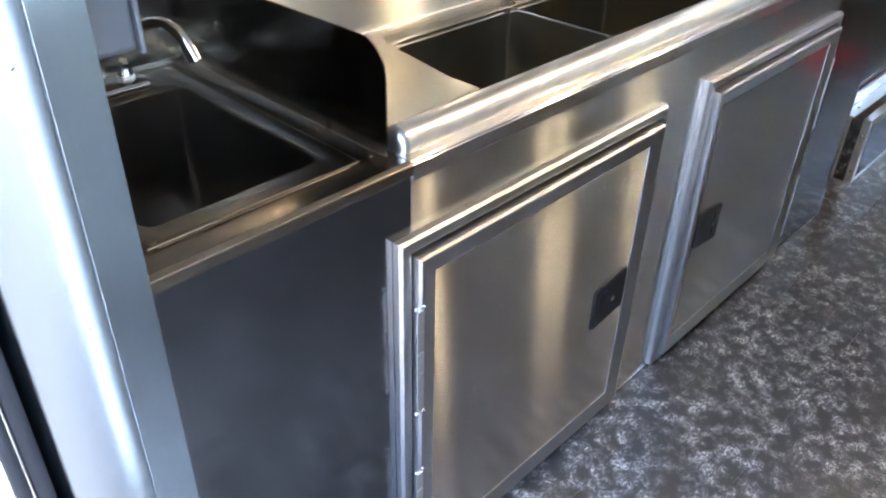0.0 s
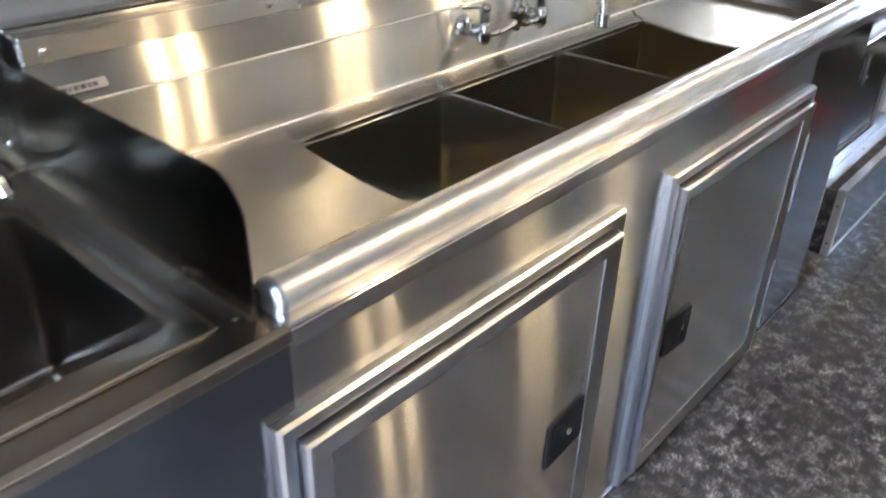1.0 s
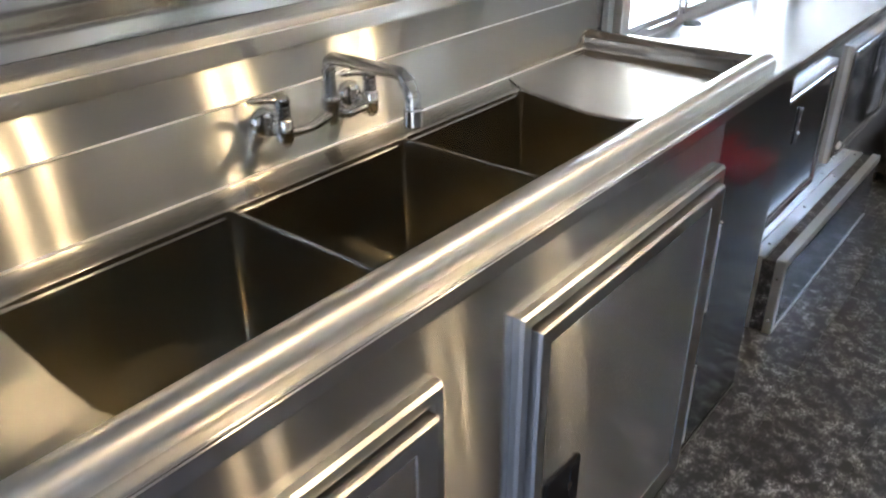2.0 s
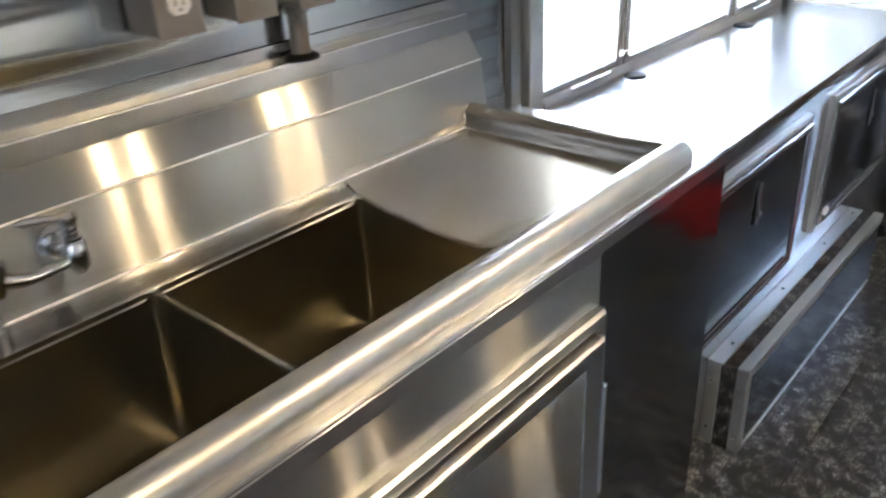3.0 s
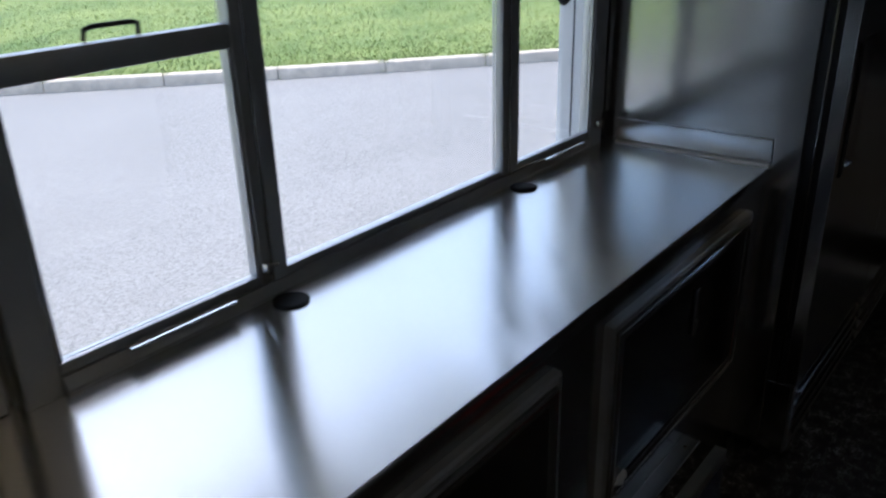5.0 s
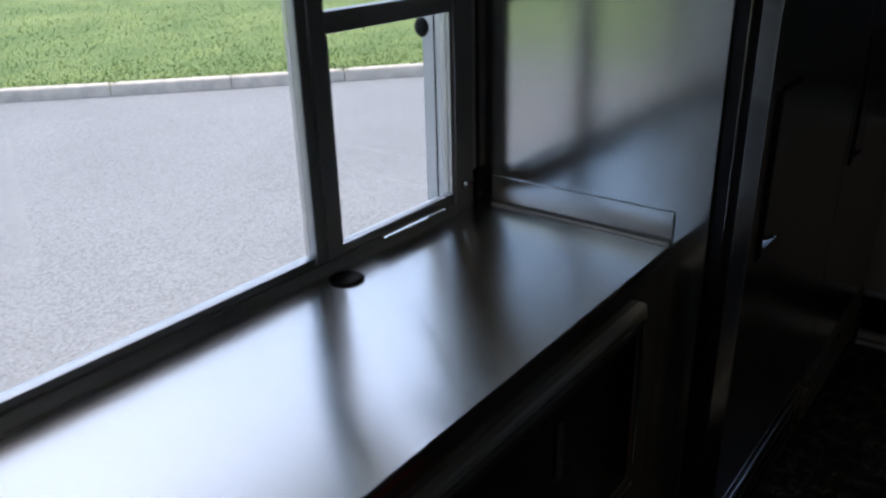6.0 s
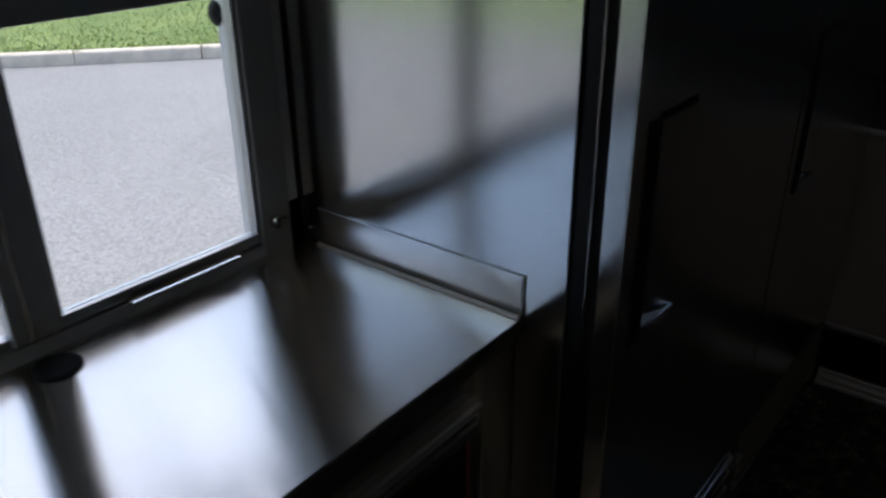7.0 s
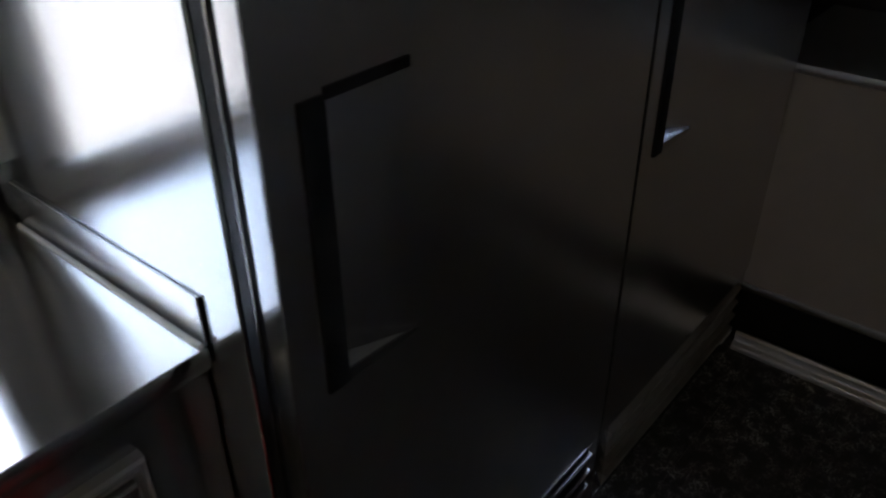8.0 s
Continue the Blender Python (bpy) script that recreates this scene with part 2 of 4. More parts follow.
    A = [bm.verts.new(put(u, v, a)) for u, v in profile]
    B = [bm.verts.new(put(u, v, b)) for u, v in profile]
    n = len(profile)
    fs = [bm.faces.new((A[i], A[(i + 1) % n], B[(i + 1) % n], B[i])) for i in range(n)]
    fs += [bm.faces.new(A[::-1]), bm.faces.new(B)]
    bmesh.ops.recalc_face_normals(bm, faces=fs)


def bent(line, r, n=4):
    """An open profile line with each corner rounded by the radius r."""
    pts = [Vector(p) for p in line]
    out = [pts[0]]
    for a, c, b in zip(pts, pts[1:], pts[2:]):
        d0, d1 = (a - c).normalized(), (b - c).normalized()
        k = min(r, (a - c).length * 0.45, (b - c).length * 0.45)
        p, q = c + d0 * k, c + d1 * k
        out += [(p * (1 - t) ** 2 + c * 2 * t * (1 - t) + q * t * t) for t in (i / n for i in range(n + 1))]
    return [tuple(p) for p in out + [pts[-1]]]


def sheet(bm, line, a, b, thick, axis="x"):
    """A bent sheet of the given thickness: an open profile line, thickened, extruded from a to b."""
    pts = [Vector(p) for p in line]
    off = []
    for i, p in enumerate(pts):
        d0 = (pts[i] - pts[i - 1]).normalized() if i else (pts[1] - pts[0]).normalized()
        d1 = (pts[i + 1] - pts[i]).normalized() if i < len(pts) - 1 else d0
        n = Vector((-(d0.y + d1.y), d0.x + d1.x)).normalized()
        k = max(0.4, n.dot(Vector((-d0.y, d0.x))))
        off.append(p + n * (thick / k))
    prism(bm, [tuple(p) for p in pts] + [tuple(p) for p in reversed(off)], a, b, axis)


def tube(bm, pts, r, seg=14, caps=True):
    """A round tube along points; r is one radius or one for each point."""
    pts = [Vector(p) for p in pts]
    rs = r if isinstance(r, (list, tuple)) else [r] * len(pts)
    rings, up = [], None
    for i, p in enumerate(pts):
        d = (pts[min(i + 1, len(pts) - 1)] - pts[max(i - 1, 0)]).normalized()
        if up is None:
            up = d.orthogonal().normalized()
        up = (up - d * up.dot(d)).normalized()
        side = d.cross(up)
        rings.append([bm.verts.new(p + (up * math.cos(a) + side * math.sin(a)) * rs[i]) for a in [2 * math.pi * k / seg for k in range(seg)]])
    for A, B in zip(rings, rings[1:]):
        for k in range(seg):
            bm.faces.new((A[k], A[(k + 1) % seg], B[(k + 1) % seg], B[k]))
    if caps:
        bm.faces.new(rings[0][::-1])
        bm.faces.new(rings[-1])


def arc(c, u, v, r, a0, a1, n=8):
    """Points on an arc about c, from angle a0 to a1 in degrees, in the plane of u and v."""
    c, u, v = Vector(c), Vector(u), Vector(v)
    return [c + (u * math.cos(radians(a0 + (a1 - a0) * k / n)) + v * math.sin(radians(a0 + (a1 - a0) * k / n))) * r for k in range(n + 1)]


def ball(bm, c, r, sx=1, sy=1, sz=1, u=12, v=8):
    m = Matrix.Translation(c) @ Matrix.Diagonal((sx * r, sy * r, sz * r, 1))
    bmesh.ops.create_uvsphere(bm, u_segments=u, v_segments=v, radius=1.0, matrix=m)


def screw(bm, c, n, r=0.005):
    """A domed screw head at c on a face with the normal n."""
    c, n = Vector(c), Vector(n)
    tube(bm, [c, c + n * r * 0.3, c + n * r * 0.5], [r, r * 0.9, r * 0.5], 10)


def thing(name, at, label, category, group="", kind=""):
    e = new(name)
    e.location = at
    e.empty_display_size = 0.1
    BASE[e.name] = Vector(at)
    return tagged(e, label, category, group, kind)


def solid(name, bm, mat, smooth=40):
    me = bpy.data.meshes.new(name)
    bm.normal_update()
    # a broad flat face keeps its own normal beside its narrow bevels
    crisp = []
    for k, e in enumerate(bm.edges):
        if len(e.link_faces) == 2:
            a, b = sorted(f.calc_area() for f in e.link_faces)
            if b > 20 * a and e.calc_face_angle(0.0) > 0.07:
                crisp.append(k)
    bm.to_mesh(me)
    bm.free()
    me.materials.append(mat)
    if smooth:
        for f in me.polygons:
            f.use_smooth = True
        me.set_sharp_from_angle(angle=radians(smooth))
        for k in crisp:
            me.edges[k].use_edge_sharp = True
    return me


def part(name, bm, mat, parent, label="", smooth=40):
    base = BASE[parent.name]
    bmesh.ops.translate(bm, verts=bm.verts, vec=-base)
    ob = new(name, solid(name, bm, mat, smooth))
    ob.parent = parent
    BASE[ob.name] = base
    return tagged(ob, label)


def piece(name, bm, mat, label, category="", kind="structure", smooth=40):
    ob = new(name, solid(name, bm, mat, smooth))
    BASE[ob.name] = Vector((0, 0, 0))
    return tagged(ob, label, category, "", kind)


def made(fn, *args, **kw):
    bm = bmesh.new()
    fn(bm, *args, **kw)
    return bm


# ---- the trailer's shell ----
X0, X1, YW, YB, ZC = -0.40, 5.95, 0.585, -1.55, 2.12
DOOR_A, DOOR_B, DOOR_H = -0.10, -0.88, 1.9
WIN_A, WIN_B, WIN_LO, WIN_HI = 2.262, 3.862, 0.85, 1.72
GROUND = -0.65

floor = piece("floor", made(box, -0.55, X1 + 0.1, YB - 0.1, YW + 0.1, -0.06, -0.004), RUBBER, "dark mottled vinyl plank floor with pale streaks", "floor")
piece("ceiling", made(box, -0.55, X1 + 0.1, YB - 0.1, YW + 0.1, ZC, ZC + 0.08), CEIL, "pale metal ceiling sheet", "ceiling")
y = -0.124 - 6 * 0.243
while y < YW:
    a, b = max(y + 0.0008, YB), min(y + 0.243 - 0.0008, YW)
    part("plank", made(box, -0.545, X1, a, b, -0.0039, 0.0), VINYL, floor)
    y += 0.243
bm = bmesh.new()
box(bm, -0.55, WIN_A, YW, YW + 0.09, 0, ZC)
box(bm, WIN_B, X1 + 0.1, YW, YW + 0.09, 0, ZC)
box(bm, WIN_A, WIN_B, YW, YW + 0.09, 0, WIN_LO)
box(bm, WIN_A, WIN_B, YW, YW + 0.09, WIN_HI, ZC)
piece("wall_north", bm, STEEL_WALL, "stainless steel sheet wall with soft ripples", "wall")
x = -0.55
for w, m, words in ((1.1, LINER, "pale"), (1.02, MIDWALL, "grey"), (0.53, LINER, "pale"), (0.32, SHADEWALL, "dark grey"), (0.42, PALE, "bluish white"), (0.13, MIDWALL, "grey")):
    piece("wall_south", made(box, x, x + w - 0.002, YB - 0.09, YB, 0.9, ZC), m, words + " upper wall sheet, unseen, toned for reflections in the steel", "wall")
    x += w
piece("wall_south", made(box, -0.55, 2.9, YB - 0.09, YB, 0, 0.899), DIM_SHEET, "unseen lower wall sheet, toned dark for reflections in the steel", "wall")
piece("wall_south", made(box, 2.901, 3.8, YB - 0.09, YB, 0, ZC), LINER, "unseen wall sheet, pale to bounce window light back", "wall")
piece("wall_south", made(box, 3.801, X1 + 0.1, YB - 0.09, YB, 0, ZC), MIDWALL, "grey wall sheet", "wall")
EY0, EY1, EZ0, EZ1 = -1.02, -0.56, 1.48, 1.92
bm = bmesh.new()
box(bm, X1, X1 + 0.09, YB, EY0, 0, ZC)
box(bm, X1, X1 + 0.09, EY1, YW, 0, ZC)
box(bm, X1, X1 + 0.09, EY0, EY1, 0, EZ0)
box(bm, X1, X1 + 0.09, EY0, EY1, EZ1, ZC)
piece("wall_east", bm, SHADEWALL, "end wall toned near-black for shade, with a small high window", "wall")
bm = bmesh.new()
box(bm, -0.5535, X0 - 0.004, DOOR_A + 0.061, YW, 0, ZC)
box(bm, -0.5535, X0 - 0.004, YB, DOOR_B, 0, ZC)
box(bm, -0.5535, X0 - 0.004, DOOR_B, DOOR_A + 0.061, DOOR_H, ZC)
piece("wall_west", bm, SHADEWALL, "rear wall with the entrance opening", "wall")

# outer skin of the rear wall, with lap joints and rivets
skin = piece("outer_skin", made(box, -0.57, -0.554, DOOR_A + 0.034, YW + 0.09, GROUND + 0.3, ZC + 0.08, 0.002), SKIN, "white riveted aluminium skin outside the doorway", "siding")
bm = bmesh.new()
box(bm, -0.576, -0.5705, DOOR_A + 0.034, DOOR_A + 0.075, -0.1, ZC)
part("skin_flange", bm, SKIN, skin)
for k in range(10):
    part("rivet", made(screw, (-0.576, DOOR_A + 0.055, 0.7 + 0.11 * k), (-1, 0, 0), 0.006), STEEL_TRIM, skin)

for k in range(9):
    z = -0.25 + 0.2 * k
    part("lap", made(prism, [(-0.5705, z), (-0.579, z), (-0.5705, z + 0.19)], DOOR_A + 0.078, YW + 0.088, "y"), SKIN, skin)
part("edge_bead", made(tube, [(-0.5545, DOOR_A + 0.0145, 0), (-0.5545, DOOR_A + 0.0145, DOOR_H)], 0.0012, 8), STEEL_TRIM, skin, "thin bright bead at the seal")
bm = bmesh.new()
outer = [(-0.55, GROUND + 0.3), (X1 + 0.1, GROUND + 0.3), (X1 + 0.1, ZC + 0.08), (-0.55, ZC + 0.08)]
inner = [(WIN_A, WIN_LO), (WIN_B, WIN_LO), (WIN_B, WIN_HI), (WIN_A, WIN_HI)]
rings = [[bm.verts.new((x, y, z)) for x, z in line] for line, y in ((outer, YW + 0.0905), (outer, YW + 0.096), (inner, YW + 0.096), (inner, YW + 0.0905))]
for A, B in zip(rings, rings[1:] + rings[:1]):
    for k in range(4):
        bm.faces.new((A[k], A[(k + 1) % 4], B[(k + 1) % 4], B[k]))
bmesh.ops.recalc_face_normals(bm, faces=bm.faces)
piece("outer_skin", bm, SKIN, "white aluminium skin round the serving window", "siding")

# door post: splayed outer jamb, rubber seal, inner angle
post = piece("door_post", made(prism, [(X0 - 0.0495, DOOR_A + 0.03), (X0 - 0.0495, DOOR_A - 0.003), (-0.464, DOOR_A - 0.002), (-0.478, DOOR_A + 0.001), (-0.494, DOOR_A + 0.006), (-0.509, DOOR_A + 0.013), (-0.521, DOOR_A + 0.022), (-0.53, DOOR_A + 0.034), (-0.535, DOOR_A + 0.06)], 0, DOOR_H, "z"), STEEL_JAMB, "stainless steel door post at the entrance, tinted blue for reflected sky", "door frame")
bm = bmesh.new()
box(bm, -0.5525, -0.5355, DOOR_A + 0.016, DOOR_A + 0.06, 0, DOOR_H, 0.004)
tube(bm, [(-0.561, DOOR_A + 0.024, 0), (-0.561, DOOR_A + 0.024, DOOR_H)], 0.008)
part("rubber_seal", bm, RUBBER, post, "black rubber door seal")
part("inner_angle", made(box, X0 - 0.049, X0 - 0.004, DOOR_A - 0.006, DOOR_A + 0.03, 0, DOOR_H, 0.0003), STEEL_POST, post)
for k in range(8):
    part("screw", made(screw, (-0.468, DOOR_A + 0.0, 0.25 + 0.25 * k), (-0.15, -0.98, 0), 0.004), STEEL_TRIM, post)

part("jamb_reflector", made(box, -0.551, -0.406, DOOR_B + 0.0005, DOOR_B + 0.004, 0, DOOR_H), SKIN, post, "unseen white slab added across the entrance to brighten the post")

# ---- window ----
win = piece("window_1", made(box, WIN_A, WIN_A + 0.055, YW - 0.035, YW + 0.005, WIN_LO + 0.012, WIN_HI, 0.003), ALU, "aluminium serving window with three panes above the counter", "window")
bm = bmesh.new()
box(bm, WIN_B - 0.062, WIN_B, YW - 0.035, YW + 0.005, WIN_LO + 0.012, WIN_HI, 0.003)
part("window_frame", bm, ALU, win)
part("window_frame", made(prism, [(YW - 0.04, WIN_LO + 0.012), (YW - 0.04, WIN_LO + 0.02), (YW - 0.031, WIN_LO + 0.038), (YW - 0.026, WIN_LO + 0.04), (YW + 0.004, WIN_LO + 0.04), (YW + 0.004, WIN_LO + 0.012)], WIN_A + 0.056, WIN_B - 0.063, "x"), ALU, win, "", 20)
part("window_frame", made(box, WIN_A + 0.056, WIN_B - 0.063, YW - 0.034, YW + 0.004, WIN_HI - 0.05, WIN_HI, 0.003), ALU, win)
for x0, x1 in ((WIN_A + 0.0005, WIN_A + 0.0045), (WIN_B - 0.0045, WIN_B - 0.0005)):
    lining = part("reveal", made(box, x0, x1, YW + 0.0065, YW + 0.0965, WIN_LO + 0.002, WIN_HI - 0.002), SKIN, win, "white outer reveal")
    for y in (YW + 0.03, YW + 0.062):
        part("reveal_groove", made(box, x0 - 0.0006, x1 + 0.0006, y, y + 0.004, WIN_LO + 0.004, WIN_HI - 0.004), RUBBER, lining)
MUL = [(2.672, 2.73), (3.385, 3.45)]
for a, b in MUL:
    mull = part("mullion", made(box, a, b, YW - 0.034, YW - 0.002, WIN_LO + 0.041, WIN_HI - 0.051, 0.003), ALU, win)
    part("bright_bead", made(tube, [(a + 0.36 * (b - a), YW - 0.0365, WIN_LO + 0.045), (a + 0.36 * (b - a), YW - 0.0365, WIN_HI - 0.055)], 0.003, 12), CHROME, mull, "thin polished bead")
PANES = [(WIN_A + 0.057, 2.671, True), (2.731, 3.384, False), (3.451, WIN_B - 0.064, True)]
for a, b, opening in PANES:
    lo, hi = WIN_LO + 0.041, WIN_HI - 0.051
    if opening:
        sash = part("sash", made(box, a, b, YW - 0.03, YW - 0.008, lo, lo + 0.018, 0.002), ALU, win)
        part("sash_bar", made(box, a, b, YW - 0.032, YW - 0.006, 1.29, 1.327, 0.003), ALU, sash)
        part("sash_side", made(box, a, a + 0.006, YW - 0.03, YW - 0.008, lo + 0.019, 1.289, 0.001), ALU, sash)
        part("sash_side", made(box, b - 0.006, b, YW - 0.03, YW - 0.008, lo + 0.019, 1.289, 0.001), ALU, sash)
        m0 = a + 0.095
        bm = bmesh.new()
        prism(bm, [(YW - 0.036, 0.889), (YW - 0.053, 0.893), (YW - 0.053, 0.897), (YW - 0.036, 0.897)], m0, m0 + 0.19, "x")
        part("pull_lip", bm, POLISH, sash, "bright finger lip")
        g = part("pane", made(box, a + 0.006, b - 0.006, YW - 0.021, YW - 0.017, lo + 0.018, 1.29), GLASS, win, "clear glass")
        g.visible_shadow = False
        g = part("pane", made(box, a, b, YW - 0.012, YW - 0.008, 1.327, hi), GLASS, win, "clear glass")
        g.visible_shadow = False
    else:
        part("sash", made(box, a, b, YW - 0.028, YW - 0.004, lo, lo + 0.014, 0.002), ALU, win)
        g = part("pane", made(box, a, b, YW - 0.015, YW - 0.011, lo + 0.012, hi), GLASS, win, "clear glass")
        g.visible_shadow = False
# small catches at the uprights and the wire lift on the upper sash
for x in (2.678, 3.822):
    bm = bmesh.new()
    box(bm, x - 0.006, x + 0.006, YW - 0.052, YW - 0.034, 0.915, 0.935, 0.002)
    tube(bm, [(x, YW - 0.045, 0.93), (x + 0.018, YW - 0.05, 0.93)], 0.004)
    part("catch", bm, STEEL_TRIM, win, "small steel window catch")
part("wire_lift", made(tube, [(2.46, YW + 0.0, 1.328), (2.462, YW - 0.004, 1.342), (2.472, YW - 0.006, 1.345), (2.53, YW - 0.006, 1.345), (2.54, YW - 0.004, 1.342), (2.542, YW + 0.0, 1.328)], 0.0035, 8), BLACK, win, "black wire lift handle")
# small high window in the end wall: unseen, assumed as its daylight source
bm = bmesh.new()
for y0, y1, z0, z1 in ((EY0, EY1, EZ0, EZ0 + 0.03), (EY0, EY1, EZ1 - 0.03, EZ1), (EY0, EY0 + 0.03, EZ0 + 0.0305, EZ1 - 0.0305), (EY1 - 0.03, EY1, EZ0 + 0.0305, EZ1 - 0.0305)):
    box(bm, X1 - 0.012, X1 + 0.05, y0, y1, z0, z1, 0.003)
small = piece("window_2", bm, ALU, "small fixed aluminium window high in the end wall", "window")
g = part("pane", made(box, X1 + 0.02, X1 + 0.024, EY0 + 0.0305, EY1 - 0.0305, EZ0 + 0.0305, EZ1 - 0.0305), GLASS, small, "clear glass")
g.visible_shadow = False
# upright trim strip beside the window
bm = bmesh.new()
sheet(bm, [(2.205, YW - 0.003), (2.21, YW - 0.018), (2.245, YW - 0.018), (2.25, YW - 0.003)], 0.866, ZC, 0.002, "z")
piece("window_trim", bm, STEEL_FRAME, "upright steel cover strip beside the window", "trim")
bm = bmesh.new()
sheet(bm, [(3.866, YW - 0.003), (3.868, YW - 0.02), (3.893, YW - 0.02), (3.895, YW - 0.003)], 0.94, ZC, 0.002, "z")
piece("window_trim", bm, GALV, "narrow upright steel strip between window and refrigerator", "trim")

# raised hatch flap over the window, hinged above it
hatch = thing("serving_hatch", (3.06, 0.69, 1.8), "raised white aluminium serving hatch over the window", "hatch")
bm = bmesh.new()
prism(bm, [(0.69, 1.79), (1.3, 2.0), (1.292, 2.026), (0.69, 1.818)], 2.15, 4.05, "x")
part("flap", bm, SKIN, hatch)
part("hinge", made(tube, [(2.15, 0.688, 1.82), (4.05, 0.688, 1.82)], 0.008, 8), ALU, hatch)
part("edge_trim", made(box, 2.14, 4.06, 1.291, 1.311, 1.99, 2.035, 0.002), ALU, hatch)
# outside prop of the serving hatch: white post with a black knob
prop = thing("hatch_prop", (3.94, 0.71, 0.6), "white aluminium hatch prop with a black knob", "hatch prop")
part("post", made(box, 3.922, 3.962, 0.705, 0.735, 0.6, 1.785, 0.004), SKIN, prop)
part("groove", made(box, 3.935, 3.943, 0.702, 0.7045, 0.6, 1.785), ALU, prop)
bm = bmesh.new()
tube(bm, [(3.935, 0.705, 1.245), (3.877, 0.69, 1.245)], 0.008)
ball(bm, (3.867, 0.683, 1.245), 0.024, 0.8, 1, 1)
part("knob", bm, BLACK, prop, "black plastic knob")


# ---- outside ----
def kerb_line(s, off):
    """A point along the gently curving kerb, s metres along it and off metres beyond it."""
    x = 9.0 + 0.76 * s
    u = max(-8.0, min(8.0, x - 9.0))
    y = 8.2 - 0.854 * u + 0.0143 * u * u + (-0.854 + 0.0286 * u) * (x - 9.0 - u)
    n = Vector((0.854 - 0.0286 * u, 1.0, 0)).normalized()
    return Vector((x, y, 0)) + n * off


bm = bmesh.new()
vs = [bm.verts.new((x, y, GROUND - 0.01)) for x, y in ((-600, -600), (600, -600), (600, 600), (-600, 600))]
bm.faces.new(vs)
piece("ground", bm, ASPHALT, "pale grey asphalt street", "ground")
piece("driveway", made(box, -9, -0.6, -7, 2.0, GROUND - 0.05, GROUND - 0.005), DIM_GROUND, "unseen dark ground patch added behind the trailer against glare", "driveway")
piece("sky_block_wall", made(box, -5.2, -5.0, -9, 4.0, GROUND - 0.05, 4.2), DIM_SHEET, "unseen plain dark wall added behind the trailer to block sky", "wall")
bm = bmesh.new()
rows = [(0.148, 0.14), (0.6, 0.17), (2.5, 0.32), (6, 0.6), (14, 1.0), (400, 8.0)]
grid = [[bm.verts.new(kerb_line(s, o) + Vector((0, 0, GROUND + h + (0.02 * noise.noise((s * 0.3, o, 0)) if o > 0.2 else 0)))) for s in range(-60, 61, 4)] for o, h in rows]
for A, B in zip(grid, grid[1:]):
    for k in range(len(A) - 1):
        bm.faces.new((A[k], A[k + 1], B[k + 1], B[k]))
piece("lawn", bm, GRASS, "mown green lawn rising beyond the kerb", "lawn")
piece("verge", made(box, -40, -5.6, 4.2, 40, GROUND - 0.05, GROUND + 0.1, 0.03), GRASS, "mown green verge across the street", "lawn")
kerb = thing("kerb", kerb_line(0, 0) + Vector((0, 0, GROUND)), "weathered concrete kerb along the street", "kerb", kind="structure")
prof = [(0, -0.05), (0.012, 0.11), (0.02, 0.132), (0.035, 0.143), (0.055, 0.147), (0.15, 0.147), (0.15, -0.05)]
for k in range(-12, 13):
    bm = bmesh.new()
    s0, s1 = k * 1.5 + 0.006, (k + 1) * 1.5 - 0.006
    A = [bm.verts.new(kerb_line(s0, o) + Vector((0, 0, GROUND + h))) for o, h in prof]
    B = [bm.verts.new(kerb_line(s1, o) + Vector((0, 0, GROUND + h))) for o, h in prof]
    n = len(prof)
    fs = [bm.faces.new((A[i], A[(i + 1) % n], B[(i + 1) % n], B[i])) for i in range(n)] + [bm.faces.new(A[::-1]), bm.faces.new(B)]
    bmesh.ops.recalc_face_normals(bm, faces=fs)
    part("kerb_stone", bm, CONCRETE, kerb)
# grass blades
rnd = random.Random(4)
verts, faces = [], []
for k in range(60000):
    s, o = rnd.uniform(-11, 12), 0.13 + 8 * rnd.random() ** 1.6
    h = 0.0
    for (o0, h0), (o1, h1) in zip(rows, rows[1:]):
        if o0 <= o <= o1:
            h = h0 + (h1 - h0) * (o - o0) / (o1 - o0)
    if o < 0.148:
        h = 0.14
    p = kerb_line(s, o) + Vector((0, 0, GROUND + h - 0.01))
    a = rnd.uniform(0, math.pi)
    tall = rnd.uniform(0.02, 0.055) * (2.0 if rnd.random() < 0.05 else 1)
    w = rnd.uniform(0.005, 0.012)
    d = Vector((math.cos(a), math.sin(a), 0)) * w
    lean = Vector((rnd.uniform(-0.04, 0.04), rnd.uniform(-0.04, 0.04), tall))
    i = len(verts)
    verts += [p - d, p + d, p + lean]
    faces.append((i, i + 1, i + 2))
# tufts in the joints of the kerb
for k in range(-10, 11):
    for n in range(rnd.choice((0, 12, 30, 60))):
        p = kerb_line(k * 1.5 + rnd.gauss(0, 0.05), rnd.uniform(-0.02, 0.14))
        p.z = GROUND + (0.0 if rnd.random() < 0.4 else 0.13)
        a = rnd.uniform(0, math.pi)
        d = Vector((math.cos(a), math.sin(a), 0)) * rnd.uniform(0.004, 0.009)
        i = len(verts)
        verts += [p - d, p + d, p + Vector((rnd.uniform(-0.03, 0.03), rnd.uniform(-0.03, 0.03), rnd.uniform(0.03, 0.08)))]
        faces.append((i, i + 1, i + 2))
me = bpy.data.meshes.new("grass")
me.from_pydata(verts, [], faces)
me.materials.append(BLADE)
tagged(new("grass", me), "uneven green grass blades behind the kerb", "grass", "", "stuff")


